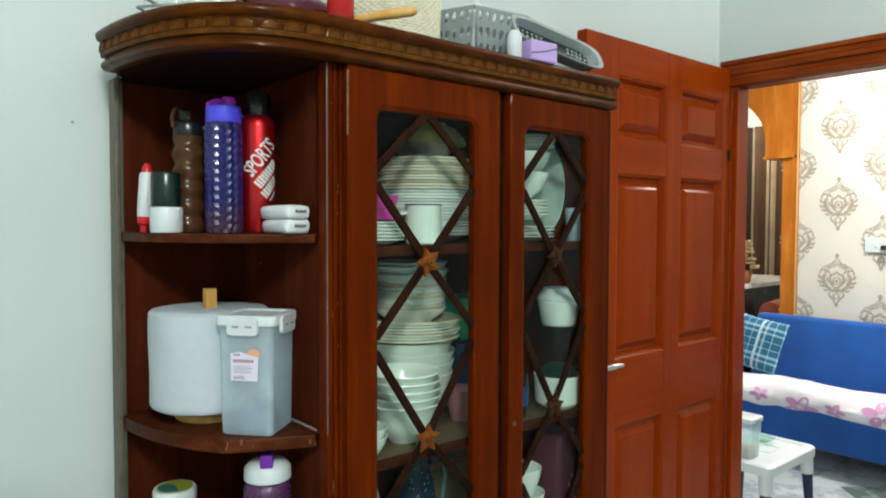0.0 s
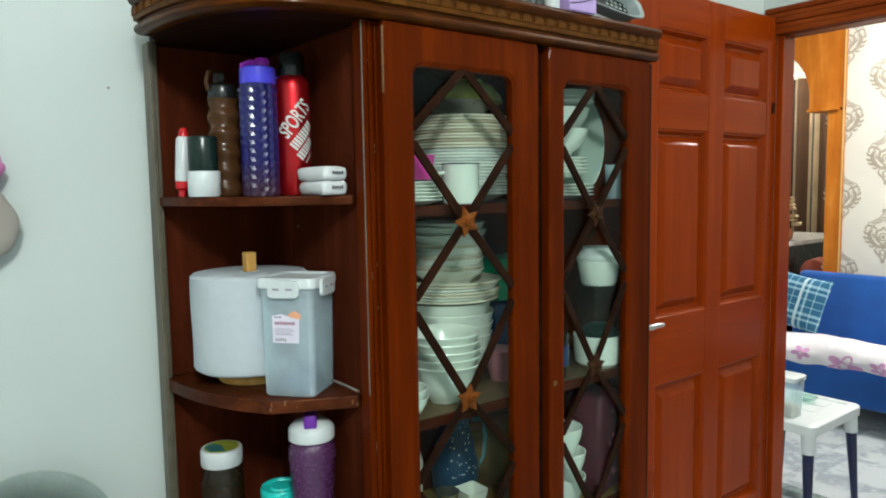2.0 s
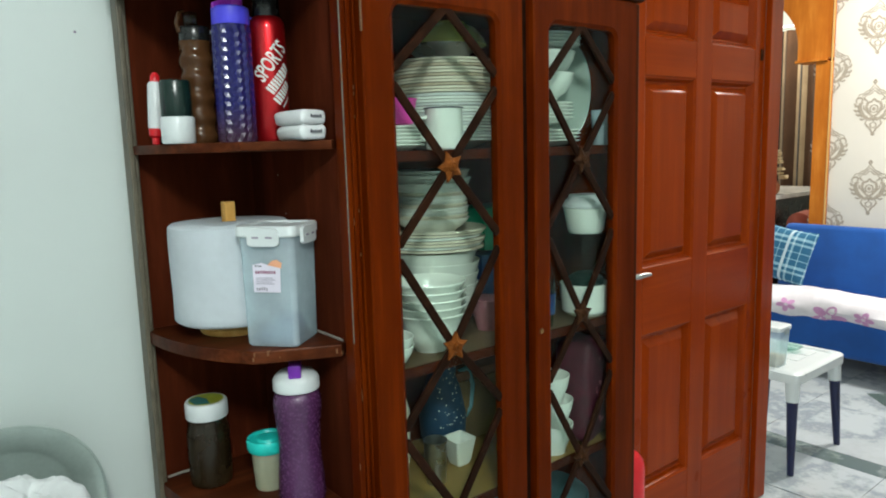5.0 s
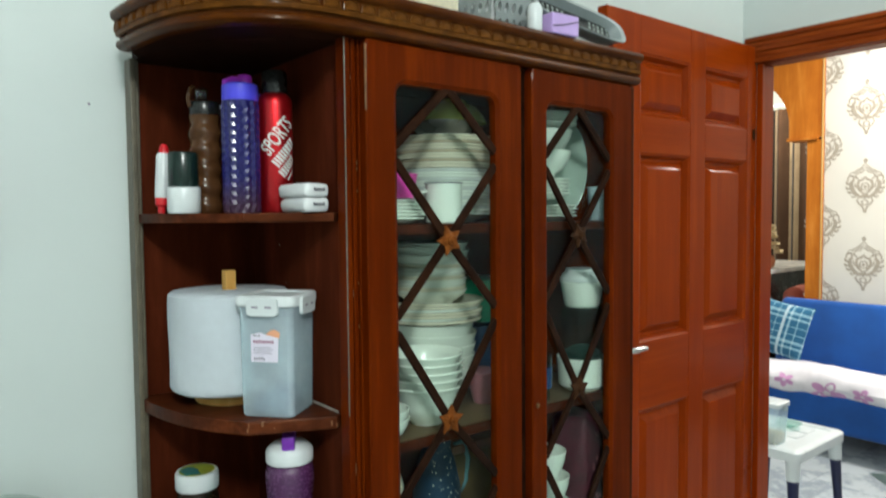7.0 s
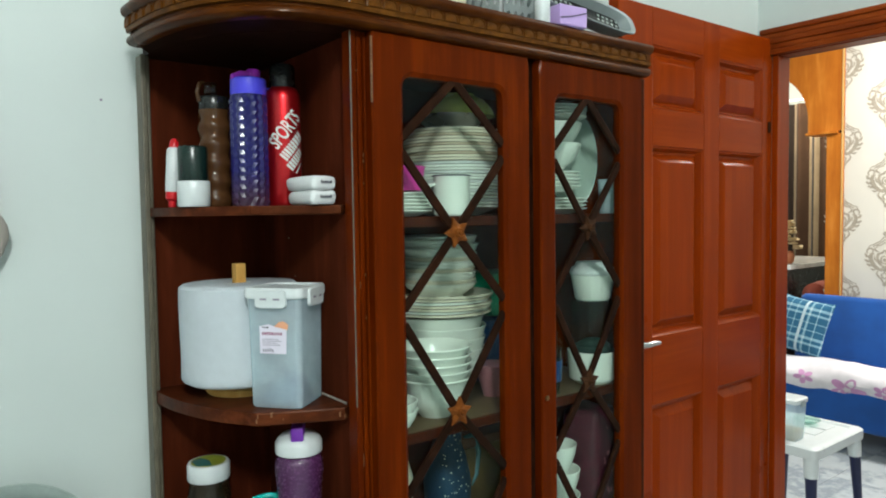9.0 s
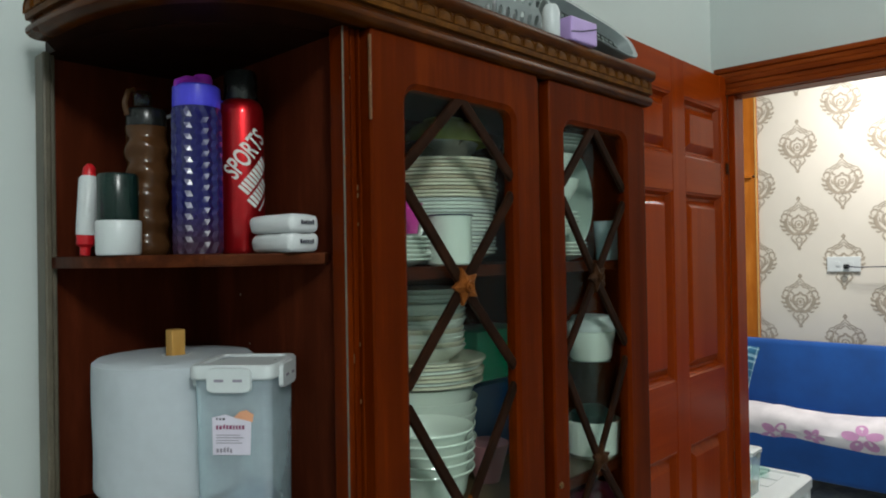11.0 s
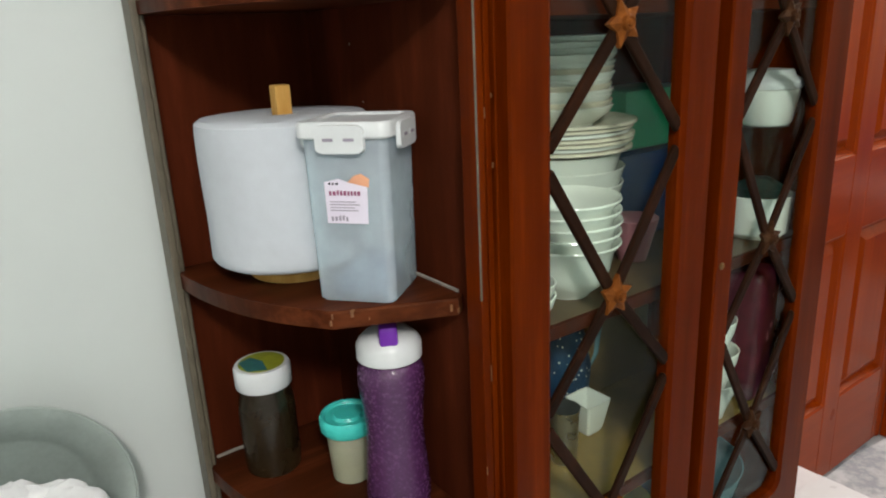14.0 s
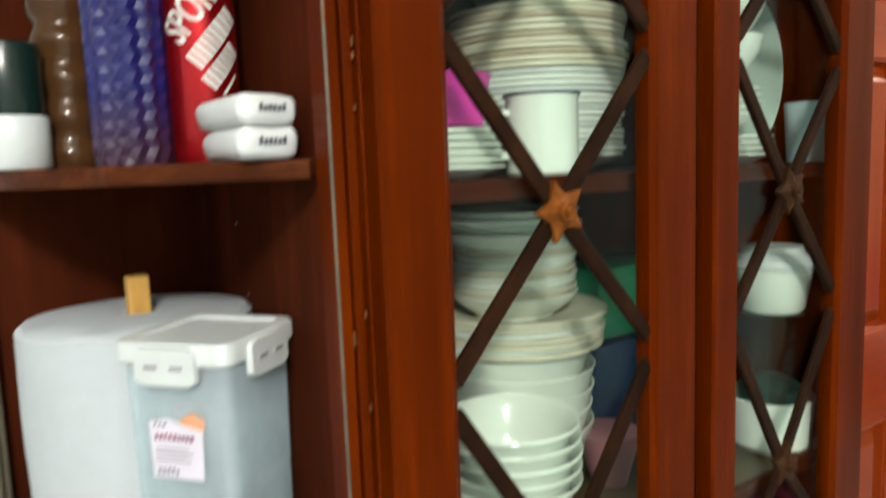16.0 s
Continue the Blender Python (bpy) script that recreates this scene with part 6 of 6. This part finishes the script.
# ---- sofa and what lies on it ----
sofa = thing("sofa_bed", (4.75, 1.1, 0), "royal blue upholstered sofa bed with a flat back", "sofa")
SY0, SY1 = -0.05, 2.36


def pad(x0, x1, y0, y1, z0, z1, r, m=None):
    bm = box(x0, x1, y0, y1, z0, z1, r, None, 4)
    if m is not None:
        bmesh.ops.transform(bm, matrix=m, verts=bm.verts)
    return bm


part("seat", pad(4.42, 4.98, SY0, SY1, 0.135, 0.42, 0.035), "sofa", sofa, "", True)
lean = Matrix.Translation((4.80, 0, 0.42)) @ pose(0, 0, 0, 0, 12, 0) @ Matrix.Translation((-4.80, 0, -0.42))
part("backrest", pad(4.78, 4.93, SY0, SY1, 0.36, 0.88, 0.04, lean), "sofa", sofa, "", True)
for x in (4.50, 4.92):
    for y in (SY0 + 0.12, SY1 - 0.12):
        part("leg", lathe([(0, 0), (0.02, 0), (0.028, 0.136), (0, 0.136)], x, y, 0, 14), "black", sofa, "", True)


def roll_skin(u, v):
    a = 2 * math.pi * u
    y = SY0 + 0.02 + (SY1 - SY0 - 0.03) * v
    n = 0.010 * math.sin(9 * y + 2 * a) + 0.012 * noise.noise(Vector((2.4 * math.cos(a), 7 * y, 2.4 * math.sin(a))))
    return (4.535 + (0.150 + n) * math.cos(a), y, 0.415 + (0.095 + n) * math.sin(a))


t = thing("rolled_sheet", (4.53, 1.1, 0.34), "white cotton sheet with pink flowers along the seat edge", "sheet")
bm = cloth(28, 90, roll_skin)
bmesh.ops.remove_doubles(bm, verts=bm.verts, dist=0.0005)
sheet = part("sheet", bm, "sheet", t, "", True)
rr = random.Random(21)
k = 0
y = 0.1
while y < 2.25:
    big = k % 2 == 0
    s = 0.105 if big else 0.060
    cu = 0.515 + (0.05 if big else -0.025) * (1 if k % 4 < 2 else -0.6)
    a0 = rr.uniform(0, 6)
    fl = bmesh.new()
    for p in range(5):
        b2 = a0 + p * 2 * math.pi / 5
        pet = []
        for q in range(12):
            c = 2 * math.pi * q / 12
            du, dv = s * (0.58 + 0.42 * math.cos(c)), s * 0.30 * math.sin(c)
            pet.append((math.cos(b2) * du - math.sin(b2) * dv, math.sin(b2) * du + math.cos(b2) * dv))
        mid = fl.verts.new((0, 0, 0))
        vs = []
        for du, dv in pet:
            x, yy, z = roll_skin(cu + dv / 0.80, (y + du - SY0 - 0.02) / (SY1 - SY0 - 0.03))
            c = Vector((4.535, yy, 0.415))
            vs.append(fl.verts.new(Vector((x, yy, z)) + (Vector((x, yy, z)) - c).normalized() * 0.0025))
        mid.co = sum((v.co for v in vs), Vector()) / len(vs)
        for q in range(12):
            fl.faces.new((mid, vs[q], vs[(q + 1) % 12]))
    part("printed_flower", fl, "petal", t, "", True)
    y += 0.24 if big else 0.20
    k += 1

cush = thing("cushion", (4.64, 2.245, 0.505), "teal and white plaid square cushion", "cushion")


def pillow(half, thick, n=18):
    bm = bmesh.new()
    for sgn in (1, -1):
        g = []
        for i in range(n + 1):
            g.append([])
            for j in range(n + 1):
                u, v = -1 + 2 * i / n, -1 + 2 * j / n
                pinch = 1 - 0.07 * (1 - v * v) * abs(u) - 0.0
                pin2 = 1 - 0.07 * (1 - u * u) * abs(v)
                h = thick * (max(0, (1 - u ** 4) * (1 - v ** 4))) ** 0.55
                g[-1].append(bm.verts.new((sgn * h, u * half * pinch, v * half * pin2)))
        for i in range(n):
            for j in range(n):
                bm.faces.new((g[i][j], g[i + 1][j], g[i + 1][j + 1], g[i][j + 1]))
    bmesh.ops.remove_doubles(bm, verts=bm.verts, dist=0.0004)
    return bm


part("pillow", pillow(0.18, 0.06), "plaid", cush, "", True, True).matrix_basis = pose(0.0, 0, 0.185, 0, 16, 0) @ pose(0, 0, 0, 9, 0, 0)

# ---- stool with a jar ----
st = thing("plastic_stool", (3.25, 1.60, 0), "white plastic stool with navy blue tapered legs", "stool")
top = stacked([([(x * 1.0, y * 0.80) for x, y in rounded_square(0.225, 0.03)], 0.40), ([(x * 1.06, y * 0.86) for x, y in rounded_square(0.225, 0.035)], 0.405), ([(x * 1.06, y * 0.86) for x, y in rounded_square(0.225, 0.035)], 0.443), ([(x * 1.02, y * 0.82) for x, y in rounded_square(0.225, 0.03)], 0.45), ([(x * 0.90, y * 0.68) for x, y in rounded_square(0.225, 0.03)], 0.45), ([(x * 0.87, y * 0.65) for x, y in rounded_square(0.225, 0.03)], 0.442)])
part("top", top, "white", st, "", True, True)
for sx in (-1, 1):
    for sy in (-1, 1):
        a, b = Vector((sx * 0.205, sy * 0.155, 0.41)), Vector((sx * 0.235, sy * 0.175, 0.0))
        mid = a.lerp(b, 0.22)
        part("socket", tube([a, mid], [0.030, 0.026], 16), "white", st, "", True, True)
        part("leg", tube([a.lerp(b, 0.2), b], [0.0235, 0.014], 16), "navy", st, "navy blue leg", True, True)
rec = bmesh.new()
for i, (x, y) in enumerate(((0.02, -0.05), (0.13, -0.05), (0.02, 0.06), (0.13, 0.06))):
    box(x - 0.045, x + 0.045, y - 0.04, y + 0.04, 0.4421, 0.4455, 0.001, rec)
part("moulded_pads", rec, "white", st, "", False, True, "stuff")
pj = thing("plastic_jar", (3.10, 1.565, 0.4428), "clear square plastic jar with white lid, part full", "jar")
part("jar", stacked([(rounded_square(0.042, 0.01), 0), (rounded_square(0.046, 0.012), 0.004), (rounded_square(0.054, 0.013), 0.165)]), "milky", pj, "", True, True)
part("lid", stacked([(rounded_square(0.058, 0.015), 0.1655), (rounded_square(0.059, 0.015), 0.182), (rounded_square(0.055, 0.014), 0.185)]), "white", pj, "", True, True)
part("clip", box(-0.02, 0.02, -0.0625, -0.0595, 0.152, 0.175, 0.002), "grey", pj, "", False, True)
part("contents", stacked([(rounded_square(0.040, 0.01), 0.004), (rounded_square(0.044, 0.01), 0.045)]), "tan", pj, "tan powder", True, True)
cup = thing("small_dish", (3.36, 1.61, 0.4460), "small clear glass dish on the stool", "dish")
turned("dish", [(0, 0), (0.03, 0), (0.06, 0.022), (0.058, 0.023), (0.03, 0.004), (0, 0.003)], "tumbler", cup)

# ---- marble floor slabs, last ----
def slab(x0, x1, y0, y1, mat):
    return box(x0 + 0.001, x1 - 0.001, y0 + 0.001, y1 - 0.001, -0.0035, 0.0, 0.0006, None, 1)


xs = [2.87, 3.27, 3.40, 4.00, 4.60, 5.10]
for i, (x0, x1) in enumerate(zip(xs, xs[1:])):
    for j in range(-1, 6):
        y0 = -0.05 + 0.6 * j
        part("floor_slab", slab(x0, x1, y0, y0 + 0.6, ""), "border" if i == 1 else "marble", floor)
for i in range(-5, 5):
    for j in range(-5, 3):
        x0, y0 = -0.13 + 0.6 * i, 0.25 + 0.6 * j
        if x0 + 0.6 <= RIGHT + 0.001:
            part("floor_slab", slab(x0, x0 + 0.6, y0, min(y0 + 0.6, 1.48), ""), "marble", floor)
for x, y in ((4.30, 1.45), (4.30, 0.85), (3.70, 1.15)):
    part("floor_inset", prism([(x - 0.14, y), (x, y - 0.14), (x + 0.14, y), (x, y + 0.14)], 0.0002, 0.0012), "border", floor)
